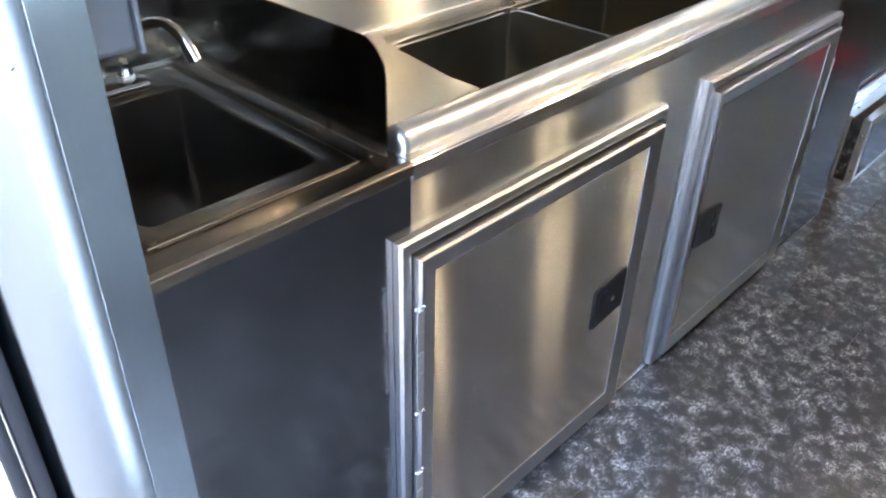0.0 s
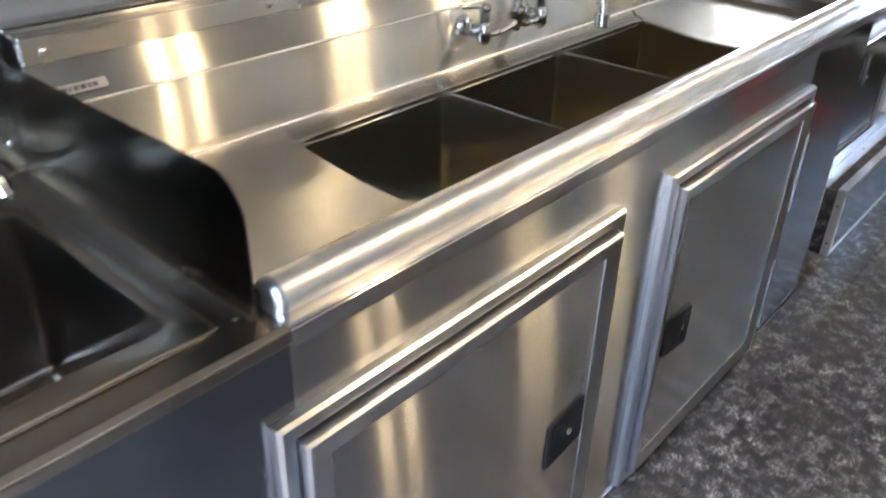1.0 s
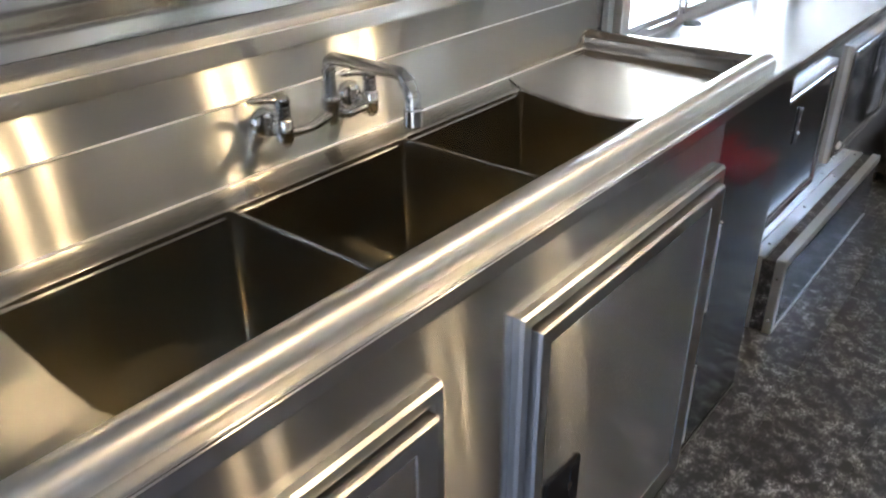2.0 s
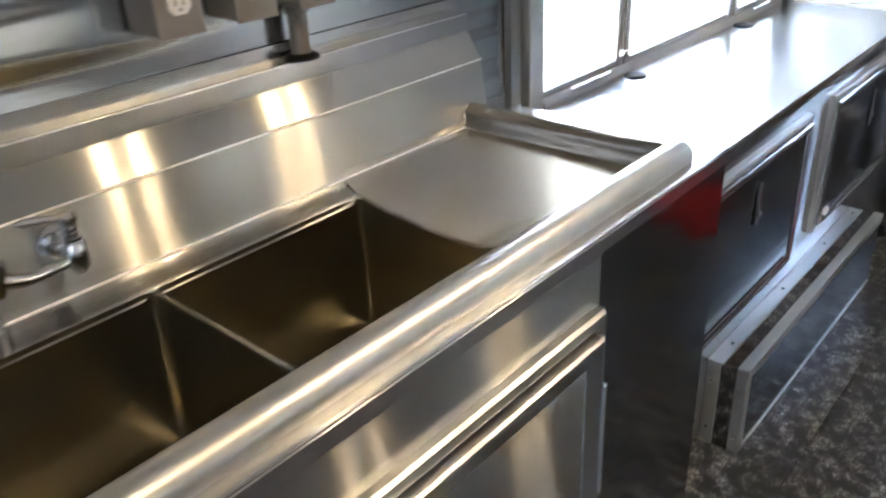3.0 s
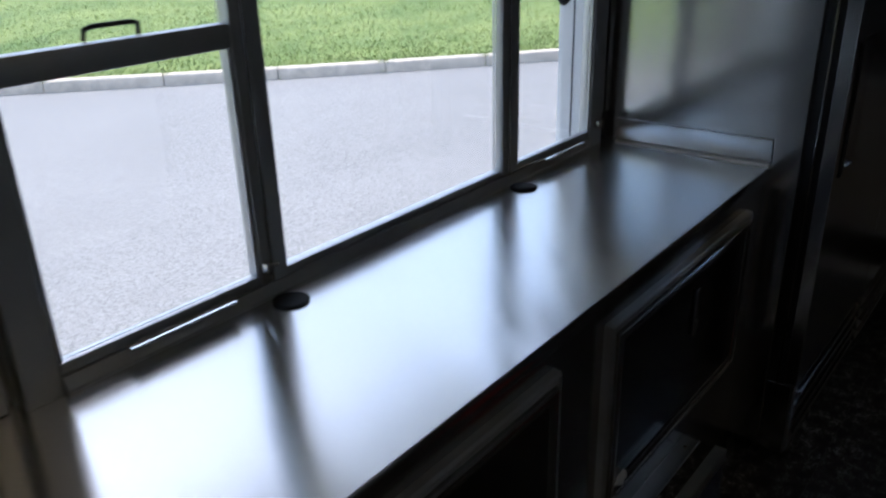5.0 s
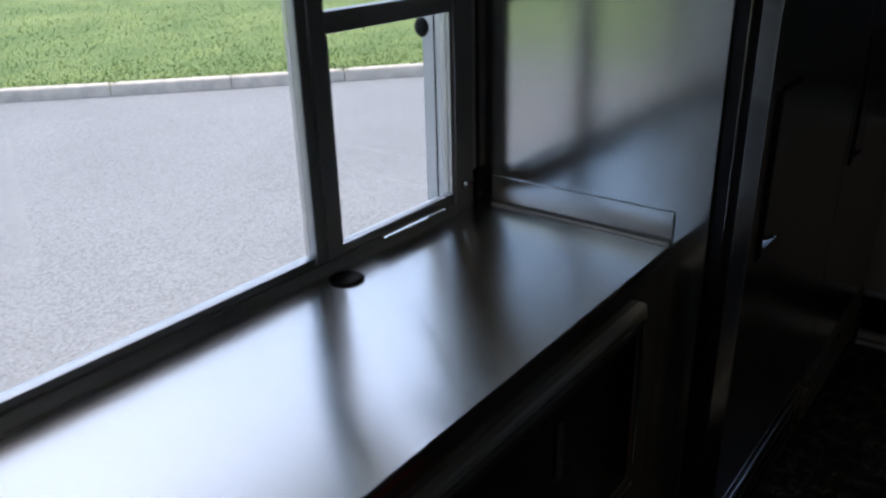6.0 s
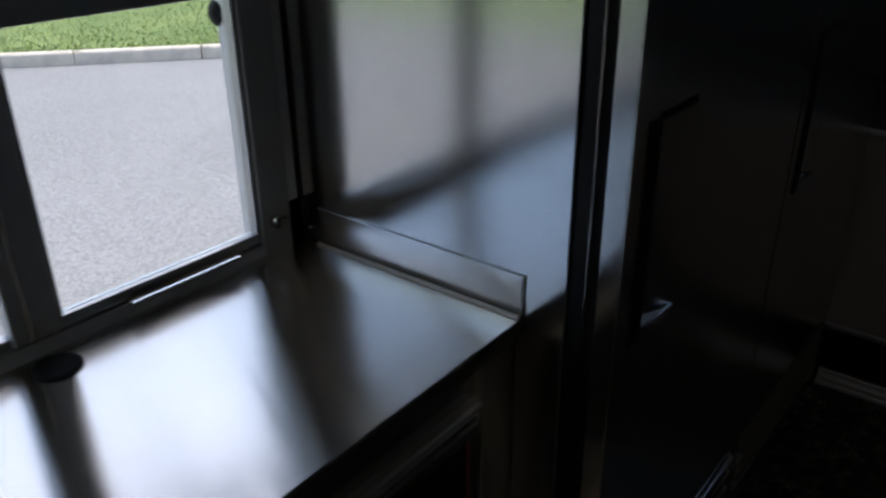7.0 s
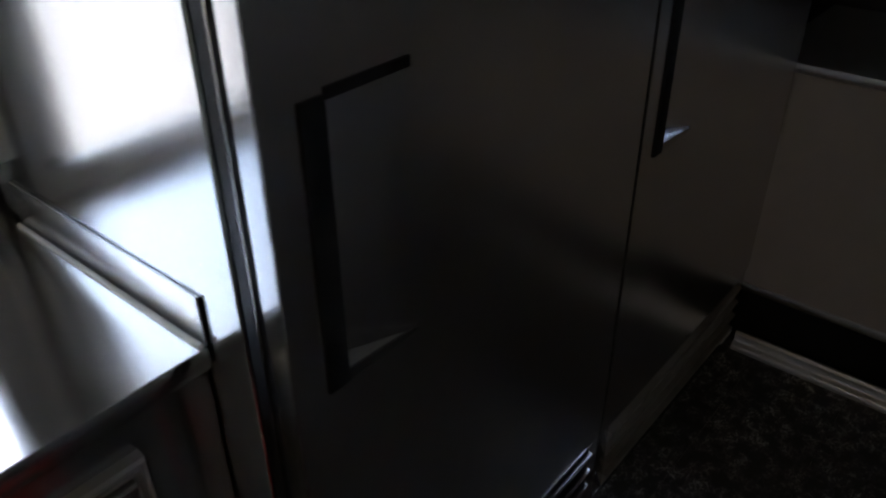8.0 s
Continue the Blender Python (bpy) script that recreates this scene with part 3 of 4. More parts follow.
# ---- hand sink bay ----
# counter round the hand basin: flat steel top with an opening, folded front lip
bay = thing("hand_sink_cabinet", (-0.185, 0.29, 0), "steel cabinet bay with a flat steel top, toned dark for its reflections", "cabinet")
bm = bmesh.new()
outer = [(-0.395, 0.003), (0.04, 0.003), (0.04, 0.583), (-0.395, 0.583)]
inner = [(-0.325, 0.08), (-0.038, 0.08), (-0.038, 0.468), (-0.325, 0.468)]
rings = [[bm.verts.new((x, y, z)) for x, y in line] for line, z in ((outer, 0.938), (outer, 0.95), (inner, 0.95), (inner, 0.938))]
for A, B in zip(rings, rings[1:] + rings[:1]):
    for k in range(4):
        bm.faces.new((A[k], A[(k + 1) % 4], B[(k + 1) % 4], B[k]))
bmesh.ops.recalc_face_normals(bm, faces=bm.faces)
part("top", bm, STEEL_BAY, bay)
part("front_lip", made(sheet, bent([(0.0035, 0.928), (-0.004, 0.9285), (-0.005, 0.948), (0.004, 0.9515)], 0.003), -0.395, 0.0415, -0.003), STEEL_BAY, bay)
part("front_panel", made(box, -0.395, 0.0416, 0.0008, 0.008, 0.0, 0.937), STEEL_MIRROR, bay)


BY0, BY1, DZ, SAG = 0.130, 0.457, 0.915, 0.02
CREASE_F, CREASE_B = 0.2, 0.285


def dip(y):
    """Depth, 0 to 1, of the dipped edge over which a drainboard empties into its bowl."""
    return max(0.0, min(1.0, (y - BY0) / (CREASE_F - BY0), (BY1 - y) / (BY1 - CREASE_B)))


def bowl(bm, x0, x1, y0, y1, z0, z1, r=0.022, wall=0.003, sag_at=None):
    """An open rounded bowl: inner and outer skin with coved corners and floor."""
    def ring(inset, z, rr):
        pts = []
        a0, a1, b0, b1 = x0 + inset, x1 - inset, y0 + inset, y1 - inset
        for cx, cy, s in ((a1 - rr, b1 - rr, 0), (a0 + rr, b1 - rr, 90), (a0 + rr, b0 + rr, 180), (a1 - rr, b0 + rr, 270)):
            for k in range(6):
                a = radians(s + 18 * k)
                pts.append((cx + rr * math.cos(a), cy + rr * math.sin(a)))
        fine = []
        for k, (p, q) in enumerate(zip(pts, pts[1:] + pts[:1])):
            fine.append(p)
            if k % 6 == 5:
                fine += [(p[0] + (q[0] - p[0]) * t / 9, p[1] + (q[1] - p[1]) * t / 9) for t in range(1, 9)]
        return [bm.verts.new((*p, z)) for p in fine]
    rings = [ring(-wall, z1 - 0.02, r + wall), ring(-wall, z1, r + wall), ring(0, z1, r)]
    if sag_at is not None:
        for v in [v for rg in rings for v in rg]:
            if abs(v.co.x - sag_at) < 0.03 and y0 < v.co.y < y1:
                v.co.z -= 0.02 * dip(v.co.y) + 0.004
    rings += [ring(0.004, (z0 + z1) / 2, r)]
    for k in range(5):
        a = radians(18 * k)
        rings.append(ring(0.006 + r * (1 - math.cos(a)), z0 + r * (1 - math.sin(a)), max(0.006, r - 0.004 * k)))
    rings.append(ring(0.05, z0 - 0.002, 0.02))
    rings.append(ring(0.1, z0 - 0.005, 0.02))
    n = len(rings[0])
    for A, B in zip(rings, rings[1:]):
        for k in range(n):
            bm.faces.new((A[k], A[(k + 1) % n], B[(k + 1) % n], B[k]))
    bm.faces.new(rings[-1])
    bmesh.ops.recalc_face_normals(bm, faces=bm.faces)


basin = thing("hand_basin", (-0.17, 0.28, 0.95), "small steel drop-in hand basin, toned dark for its reflections", "sink")
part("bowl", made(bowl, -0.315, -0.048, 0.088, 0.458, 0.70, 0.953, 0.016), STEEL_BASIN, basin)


def rim_frame(bm, x0, x1, y0, y1, w0, w1, w2, w3, z, h, r=0.03):
    """A raised frame with a rounded outer corner round an opening; w0..w3: widths left, right, front, back."""
    def ring(a0, a1, b0, b1, rr, zz):
        pts = []
        for cx, cy, s in ((a1 - rr, b1 - rr, 0), (a0 + rr, b1 - rr, 90), (a0 + rr, b0 + rr, 180), (a1 - rr, b0 + rr, 270)):
            for k in range(6):
                a = radians(s + 18 * k)
                pts.append(bm.verts.new((cx + rr * math.cos(a), cy + rr * math.sin(a), zz)))
        return pts
    R = [ring(x0 - w0, x1 + w1, y0 - w2, y1 + w3, r, z), ring(x0 - w0 + 0.004, x1 + w1 - 0.004, y0 - w2 + 0.004, y1 + w3 - 0.004, r, z + h),
         ring(x0 - 0.006, x1 + 0.006, y0 - 0.006, y1 + 0.006, r, z + h), ring(x0, x1, y0, y1, r, z + h * 0.3), ring(x0, x1, y0, y1, r, z - 0.01)]
    n = len(R[0])
    for A, B in zip(R, R[1:]):
        for k in range(n):
            bm.faces.new((A[k], A[(k + 1) % n], B[(k + 1) % n], B[k]))
    bmesh.ops.recalc_face_normals(bm, faces=bm.faces)


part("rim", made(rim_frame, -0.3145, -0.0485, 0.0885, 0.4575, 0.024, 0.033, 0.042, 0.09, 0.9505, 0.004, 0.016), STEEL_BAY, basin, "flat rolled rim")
bm = bmesh.new()
ring = [(-0.015, 0.0485), (-0.015, 0.545), (-0.3365, 0.545), (-0.3365, 0.0485)]
for a, b in zip(ring, ring[1:] + ring[:1]):
    tube(bm, [(*a, 0.9535), (*b, 0.9535)], 0.0022, 8)
part("rim_bead", bm, STEEL_BAY, basin, "raised bead round the rim")

# splash guard between the hand basin and the triple sink
guard = thing("splash_guard", (0.03, 0.3, 0.95), "upright steel splash guard with a rounded corner, toned dark for its reflections", "splash guard")
GX = 0.0215
prof = [(0.583, 0.951), (0.583, 1.118), (0.4, 1.119)] + [(0.079 + 0.05 * math.cos(radians(a)), 1.07 + 0.05 * math.sin(radians(a))) for a in range(90, 181, 10)] + [(0.0285, 0.951)]
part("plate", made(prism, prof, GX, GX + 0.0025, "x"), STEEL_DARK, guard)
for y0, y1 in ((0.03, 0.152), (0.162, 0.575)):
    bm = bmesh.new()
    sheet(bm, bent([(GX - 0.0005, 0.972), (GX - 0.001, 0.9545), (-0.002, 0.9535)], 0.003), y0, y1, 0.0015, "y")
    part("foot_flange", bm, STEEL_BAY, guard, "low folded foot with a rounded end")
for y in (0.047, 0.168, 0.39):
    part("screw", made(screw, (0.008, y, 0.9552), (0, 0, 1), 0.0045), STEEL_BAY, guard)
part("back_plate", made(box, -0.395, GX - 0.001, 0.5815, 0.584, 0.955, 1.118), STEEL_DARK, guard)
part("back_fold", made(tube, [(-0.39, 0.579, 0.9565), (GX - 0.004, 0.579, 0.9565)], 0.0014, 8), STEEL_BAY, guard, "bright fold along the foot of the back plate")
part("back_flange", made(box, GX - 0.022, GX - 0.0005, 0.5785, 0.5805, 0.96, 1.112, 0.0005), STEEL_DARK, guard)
for z in (1.0, 1.09):
    part("screw", made(screw, (GX - 0.013, 0.578, z), (0, -1, 0), 0.006), STEEL_TRIM, guard)

# deck faucet of the hand basin
up = Vector((0, 0, 1))
TX, TY = -0.172, 0.505
tap = thing("deck_faucet", (TX, TY, 0.956), "chrome deck faucet with a swung arched spout", "faucet")
bm = bmesh.new()
box(bm, TX - 0.079, TX + 0.079, TY - 0.037, TY + 0.025, 0.957, 0.973, 0.006, 3)
part("base_plate", bm, CHROME, tap)
for side in (-1, 1):
    x = TX + side * 0.053
    bm = bmesh.new()
    tube(bm, [(x, TY, 0.9735), (x, TY, 0.9785)], [0.0145, 0.0135], 6)
    part("collar", bm, CREAM, tap, "pale plastic washer")
    bm = bmesh.new()
    tube(bm, [(x, TY, 0.979), (x, TY, 0.986), (x, TY, 0.992)], [0.0125, 0.0115, 0.008], 16)
    part("valve", bm, CHROME, tap)
    bm = bmesh.new()
    tube(bm, [(x, TY, 0.9925), (x, TY, 1.0), (x, TY, 1.004)], [0.0105, 0.0115, 0.008], 16)
    prism(bm, [(x - 0.007, 0.999), (x + 0.007, 0.997), (x + side * 0.006 + 0.011, 1.018), (x + side * 0.006 + 0.008, 1.03), (x + side * 0.006 - 0.004, 1.033), (x + side * 0.006 - 0.009, 1.022)], TY + 0.001, TY + 0.007, "y")
    part("lever", bm, CHROME, tap, "paddle lever turned upwards")
o = Vector((TX, TY, 0))
d = (Vector((-0.103, 0.30, 0)) - o).normalized()
bm = bmesh.new()
tube(bm, [o + up * z for z in (0.9735, 0.986, 0.9865, 0.999, 1.0, 1.008)], [0.015, 0.015, 0.0185, 0.0185, 0.0145, 0.013], 10)
part("spout_hub", bm, CHROME, tap, "chrome swivel nut")
bm = bmesh.new()
pts = [o + d * a + up * b for a, b in ((0, 1.006), (0.0, 1.022), (0.004, 1.036), (0.014, 1.046), (0.03, 1.053), (0.058, 1.063), (0.09, 1.077), (0.12, 1.089), (0.143, 1.097),
                                        (0.16, 1.1), (0.177, 1.0985), (0.191, 1.092), (0.202, 1.081), (0.209, 1.069))]
tube(bm, pts, 0.0092, 16)
part("spout", bm, CHROME, tap)
e, t = pts[-1], (pts[-1] - pts[-2]).normalized()
part("aerator", made(tube, [e - t * 0.004, e - t * 0.003, e + t * 0.018, e + t * 0.019], [0.0098, 0.0122, 0.0122, 0.0098], 16), CHROME, tap)

# dispenser on the rear wall
disp = thing("soap_dispenser", (-0.37, -0.02, 1.22), "grey wall dispenser box above the hand basin", "dispenser")
part("housing", made(box, -0.4035, -0.3545, -0.076, 0.03, 1.228, 1.52, 0.006, 3), PLASTIC, disp)
part("edge_strip", made(box, -0.354, -0.3495, -0.078, 0.03, 1.226, 1.52, 0.0015), PLASTIC, disp)
bm = bmesh.new()
tube(bm, [(-0.377, -0.03, 1.2275), (-0.377, -0.03, 1.216), (-0.377, -0.03, 1.212)], [0.01, 0.009, 0.006], 14)
part("nozzle", bm, BLACK, disp, "black nozzle")

# ---- triple sink and its cabinet ----
cab = thing("sink_cabinet", (1.05, 0.29, 0), "long stainless sink cabinet with two latched doors", "cabinet")
bm = bmesh.new()
box(bm, 0.042, 1.667, 0.0, 0.008, 0.0, 0.946)
part("front_panel", bm, STEEL_FRONT, cab)
part("end_front_panel", made(box, 1.6673, 2.092, 0.0002, 0.008, 0.0, 0.9455), STEEL_MIRROR, cab, "polished steel panel, toned dark for the floor it mirrors")
part("end_panel", made(box, 2.084, 2.092, 0.0085, 0.583, 0.0, 0.946), STEEL_FRONT, cab)
bm = bmesh.new()
box(bm, 0.042, 2.095, -0.003, 0.062, 0.9465, 0.950, 0.001)
box(bm, 2.0, 2.095, 0.063, 0.583, 0.9465, 0.950, 0.001)
box(bm, 0.042, 2.0, 0.5, 0.583, 0.9, 0.9035)
part("top_flange", bm, STEEL_TOP, cab)
part("fold", made(sheet, [(-0.0035, 0.922), (-0.0045, 0.946), (0.001, 0.9512)], 0.042, 2.095, -0.0015), STEEL_TOP, cab)


def frame_rails(bm, x0, x1, z0, z1, prof):
    """A mitred picture frame on a front face: prof is (inset from the edge, y)."""
    loops = []
    for i, y in prof:
        loops.append([bm.verts.new(p) for p in ((x0 + i, y, z0 + i), (x1 - i, y, z0 + i), (x1 - i, y, z1 - i), (x0 + i, y, z1 - i))])
    for A, B in zip(loops, loops[1:]):
        for k in range(4):
            bm.faces.new((A[k], A[(k + 1) % 4], B[(k + 1) % 4], B[k]))
    bmesh.ops.recalc_face_normals(bm, faces=bm.faces)


PF = -0.024


def latch(parent, x, z, flip):
    """A black paddle latch plate with a lock."""
    bm = bmesh.new()
    prof = [(x - 0.056, z - 0.058), (x + 0.052, z - 0.046), (x + 0.056, z - 0.04), (x + 0.056, z + 0.054), (x + 0.05, z + 0.058), (x - 0.048, z + 0.05), (x - 0.056, z + 0.042)]
    if flip:
        prof = [(2 * x - a, b) for a, b in prof]
    prism(bm, prof, PF - 0.006, PF - 0.0005, "y")
    bmesh.ops.bevel(bm, geom=[e for e in bm.edges if all(v.co.y < PF - 0.004 for v in e.verts)], offset=0.002, segments=2, affect="EDGES")
    return part("latch", bm, BLACK, parent, "black paddle latch with a keyhole")


def cabinet_door(x0, x1, z0, z1, hinge_left, latch_x, latch_z, hinges):
    part("door_frame", made(frame_rails, x0 + 0.003, x1 - 0.003, z0, z1, [(0, 0.0), (0, -0.012), (0.004, -0.018), (0.021, -0.018), (0.0245, -0.014), (0.025, -0.001)]), STEEL_FRAME, cab, "", 25)
    i = 0.031
    door = part("cabinet_door", made(box, x0 + i, x1 - i, PF, -0.003, z0 + i, z1 - i), STEEL_FRONT, cab, "steel cabinet door with raised moulding")
    mold = made(frame_rails, x0 + i - 0.001, x1 - i + 0.001, z0 + i - 0.001, z1 - i + 0.001, [(0.0, -0.003), (0.0, -0.028), (0.003, -0.033), (0.008, -0.034), (0.036, -0.0262), (0.039, -0.0255), (0.0392, PF + 0.001)])
    part("moulding", mold, STEEL_FRAME, door, "", 25)
    part("seal", made(frame_rails, x0 + 0.0285, x1 - 0.0285, z0 + 0.0255, z1 - 0.0255, [(0, -0.001), (0, -0.003), (0.004, -0.003), (0.004, -0.001)]), RUBBER, door, "dark door seal")
    lt = latch(door, latch_x, latch_z, not hinge_left)
    lx = latch_x + (0.006 if hinge_left else 0.018)
    part("lock", made(tube, [(lx, PF - 0.0055, latch_z), (lx, PF - 0.009, latch_z)], 0.0065), STEEL_TRIM, lt, "small steel lock cylinder")
    xr = latch_x - (0.03 if hinge_left else -0.03)
    part("paddle", made(box, xr - 0.011, xr + 0.011, PF - 0.0085, PF - 0.0062, latch_z - 0.035, latch_z + 0.035, 0.001), RUBBER, lt)
    hx = x0 + 0.025 if hinge_left else x1 - 0.031
    for h0, h1 in hinges:
        hw = 0.0075 if hinge_left else 0.0032
        hg = part("hinge", made(box, hx - 0.003, hx + 0.003, -0.035, -0.0335, h0, h1), GALV, door, "steel butt hinge")
        n = 5
        for k in range(n):
            a, b = h0 + (h1 - h0) * k / n + 0.0012, h0 + (h1 - h0) * (k + 1) / n - 0.0012
            part("knuckle", made(box, hx - hw, hx + hw, -0.039 if hinge_left else -0.037, -0.0352, a, b, 0.0012), GALV, hg)
        for z in (h0 - 0.004, h1 + 0.004):
            for s in (-1, 1) if hinge_left else (0,):
                part("hinge_pin", made(ball, (hx + 0.0075 * s, -0.036, z), 0.004, u=8, v=6), STEEL_TRIM, hg)
    return door


cabinet_door(0.0, 0.756, 0.016, 0.832, True, 0.62, 0.416, [(0.5, 0.714), (0.13, 0.345)])
cabinet_door(0.925, 1.665, 0.016, 0.832, False, 1.062, 0.413, [(0.5, 0.714), (0.13, 0.35)])
part("kick_line", made(box, 0.042, 2.09, -0.004, -0.0005, 0.0, 0.012, 0.001), STEEL_TRIM, cab)

# the sink itself
SX0, SX1 = 0.045, 1.99
sink = thing("triple_sink", (1.02, 0.29, 0.58), "stainless three-bowl sink with dished drainboards", "sink")
BOWLS = [(0.42, 0.8005), (0.8055, 1.2085), (1.2135, 1.615)]
for a, b in BOWLS:
    part("bowl", made(bowl, a, b, BY0, BY1, 0.648, DZ - 0.002, 0.011, 0.001, {0.42: a, 1.615: b}.get(a if a < 0.5 else b)), STEEL_BOWL, sink)


def drainboard(bm, x_out, x_in):
    """A board pressed into three planes that fall towards the bowl, creased from its outer corners to the dipped edge, and coved up at back and front."""
    nx = 24
    grid = []
    for i in range(nx + 1):
        u = i / nx
        x = x_out + (x_in - x_out) * u
        mid = 0.934 - (0.934 - DZ + SAG) * u
        rim = 0.934 - (0.934 - DZ) * u
        lo, hi = 0.1 + (BY0 - 0.1) * u, 0.47 + (BY1 - 0.47) * u
        cf, cb = 0.1 + (CREASE_F - 0.1) * u, 0.47 + (CREASE_B - 0.47) * u
        line = [(0.078, 0.960), (0.081, 0.947), (0.088, 0.939 - 0.004 * u), (0.0995, max(rim, 0.934 - 0.012 * u) + 0.001)]
        line += [(lo + (cf - lo) * k, rim + (mid - rim) * k) for k in (0, 0.4, 0.8, 0.93)]
        line += [(cf + (cb - cf) * k, mid) for k in (0.02, 0.08, 0.3, 0.5, 0.7, 0.92, 0.98)]
        line += [(hi + (cb - hi) * k, rim + (mid - rim) * k) for k in (0.93, 0.8, 0.4, 0)]
        line += [(0.4745, max(rim, 0.934 - 0.012 * u) + 0.0005), (0.486, 0.9295), (0.492, 0.933), (0.4955, 0.938), (0.4975, 0.948)]
        grid.append([bm.verts.new((x, y, z)) for y, z in line])
    for A, B in zip(grid, grid[1:]):
        for k in range(len(A) - 1):
            bm.faces.new((A[k], A[k + 1], B[k + 1], B[k]))
    bmesh.ops.recalc_face_normals(bm, faces=bm.faces)
    if sum(f.normal.z for f in bm.faces) < 0:
        bmesh.ops.reverse_faces(bm, faces=bm.faces)


bm = made(drainboard, SX0, 0.418)
part("drainboard", bm, STEEL_BOARD, sink)
part("drainboard", made(drainboard, 1.955, 1.617), STEEL_BOARD, sink)
# the lip that turns down from each board into its bowl
for xa, xb in ((0.418, 0.4215), (1.617, 1.6135)):
    bm = bmesh.new()
    A, B = [], []
    for j in range(17):
        y = BY0 + (BY1 - BY0) * j / 16
        w = dip(y)
        A.append(bm.verts.new((xa, y, DZ - SAG * w)))
        B.append(bm.verts.new((xb, y, DZ - SAG * w - 0.005)))
    for k in range(16):
        bm.faces.new((A[k], A[k + 1], B[k + 1], B[k]))
    part("bowl_lip", bm, STEEL_SINK, sink)
# ledges behind and in front of the bowls, falling towards them
bm = bmesh.new()
prism(bm, [(0.4565, DZ - 0.014), (0.4572, DZ - 0.003), (0.460, DZ), (0.466, DZ + 0.002), (0.484, DZ + 0.009), (0.4915, DZ + 0.0155), (0.4955, DZ + 0.023), (0.4975, DZ + 0.033), (0.501, DZ + 0.033), (0.5, DZ - 0.014)], 0.418, 1.617, "x")
part("back_ledge", bm, STEEL_SINK, sink, "", 60)
bm = bmesh.new()
prism(bm, [(0.1305, DZ - 0.014), (0.130, DZ - 0.003), (0.126, DZ), (0.1, DZ + 0.011), (0.088, DZ + 0.02), (0.081, DZ + 0.03), (0.078, DZ + 0.045), (0.074, DZ + 0.045), (0.074, DZ - 0.014)], 0.418, 1.617, "x")
part("front_ledge", bm, STEEL_SINK, sink, "", 60)
for m in (0.803, 1.211):
    bm = bmesh.new()
    prism(bm, [(m - 0.0032, DZ - 0.012)] + [(m - 0.0032 * math.cos(radians(a)), DZ - 0.0032 + 0.0032 * math.sin(radians(a))) for a in range(0, 181, 20)] + [(m + 0.0032, DZ - 0.012)], BY0 - 0.002, BY1 + 0.004, "y")
    part("divider", bm, STEEL_BOWL, sink, "", 60)
# weld beads where the bowls meet the board ends
for x in (0.4225, 0.803, 1.211, 1.6125):
    for y in (BY1 - 0.002, BY0 + 0.002):
        part("weld", made(ball, (x, y, DZ - 0.003), 0.006, 1.0, 0.7, 0.5, 10, 6), STEEL_SINK, sink)
# long bead along the foot of the splashback, brightened to draw its highlight
part("seam_bead", made(tube, [(SX0, 0.4955, 0.9345), (1.955, 0.4955, 0.9345)], 0.0028, 10), STEEL_EDGE, sink, "seam bead at the foot of the splashback, brightened as a highlight")
# rolled front rim with a domed end, and the rim across the end of the board
bm = bmesh.new()
R = 0.0275
pts = [(x, 0.047, 0.957) for x in (SX0 + 0.014, 0.1, 0.5, 1.0, 1.5, 1.9, 1.985, 1.999, 2.007, 2.010)]
tube(bm, pts, [R] * 7 + [R * 0.95, R * 0.8, R * 0.45], 24)
part("rim_cap", made(tube, [(x, 0.047, 0.957) for x in (SX0, SX0 + 0.003, SX0 + 0.008, SX0 + 0.0138)], [R * 0.55, R * 0.82, R * 0.96, R], 24), STEEL_FRAME, sink, "rounded end of the rim, toned down against mirrored glare")
part("rolled_rim", bm, STEEL_RIM, sink, "polished rolled front rim")
bm = bmesh.new()
prism(bm, [(0.078, 0.945), (0.078, 0.962), (0.07, 0.972), (0.05, 0.97), (0.05, 0.95)], SX0, 1.985, "x")
part("rim_wall", bm, STEEL_SINK, sink)
bm = bmesh.new()
prof = [(1.953, 0.936), (1.958, 0.945), (1.96, 0.958)] + [(1.984 - 0.024 * math.cos(radians(a)), 0.958 + 0.02 * math.sin(radians(a))) for a in range(10, 181, 15)] + [(2.008, 0.9505), (1.953, 0.93)]
prism(bm, prof, 0.05, 0.506, "y")
part("end_rim", bm, STEEL_CURB, sink)
part("weld", made(tube, [(1.958, 0.5005, 0.938), (1.96, 0.502, 0.958), (1.972, 0.5035, 0.974)], 0.004, 10), STEEL_RIM, sink)
part("end_upstand", made(box, SX0 - 0.004, SX0 + 0.004, 0.07, 0.5, 0.925, 0.965, 0.003), STEEL_SINK, sink)
# backsplash: upright, sloped step, upright flange, with rounded folds
bm = bmesh.new()
sheet(bm, bent([(0.4975, 0.946), (0.5125, 1.0565), (0.5495, 1.1155), (0.5495, 1.142)], 0.0035), 0.04, 2.032, -0.003)
back = part("backsplash", bm, STEEL_SINK, sink)
bm = bmesh.new()
prism(bm, [(0.499, 0.95), (0.5135, 1.0565), (0.5505, 1.1155), (0.5505, 1.142), (0.583, 1.142), (0.583, 0.95)], 2.0325, 2.034, "x")
part("end_cheek", bm, STEEL_SINK, sink)
# thin bright tubes draw the light caught along the folded edges
for y, z in ((0.5094, 1.0577), (0.5472, 1.1150)):
    part("fold_line", made(tube, [(0.041, y, z), (2.031, y, z)], 0.0017, 8), STEEL_EDGE, back, "bright tube drawing the light caught on the fold")
bm = bmesh.new()
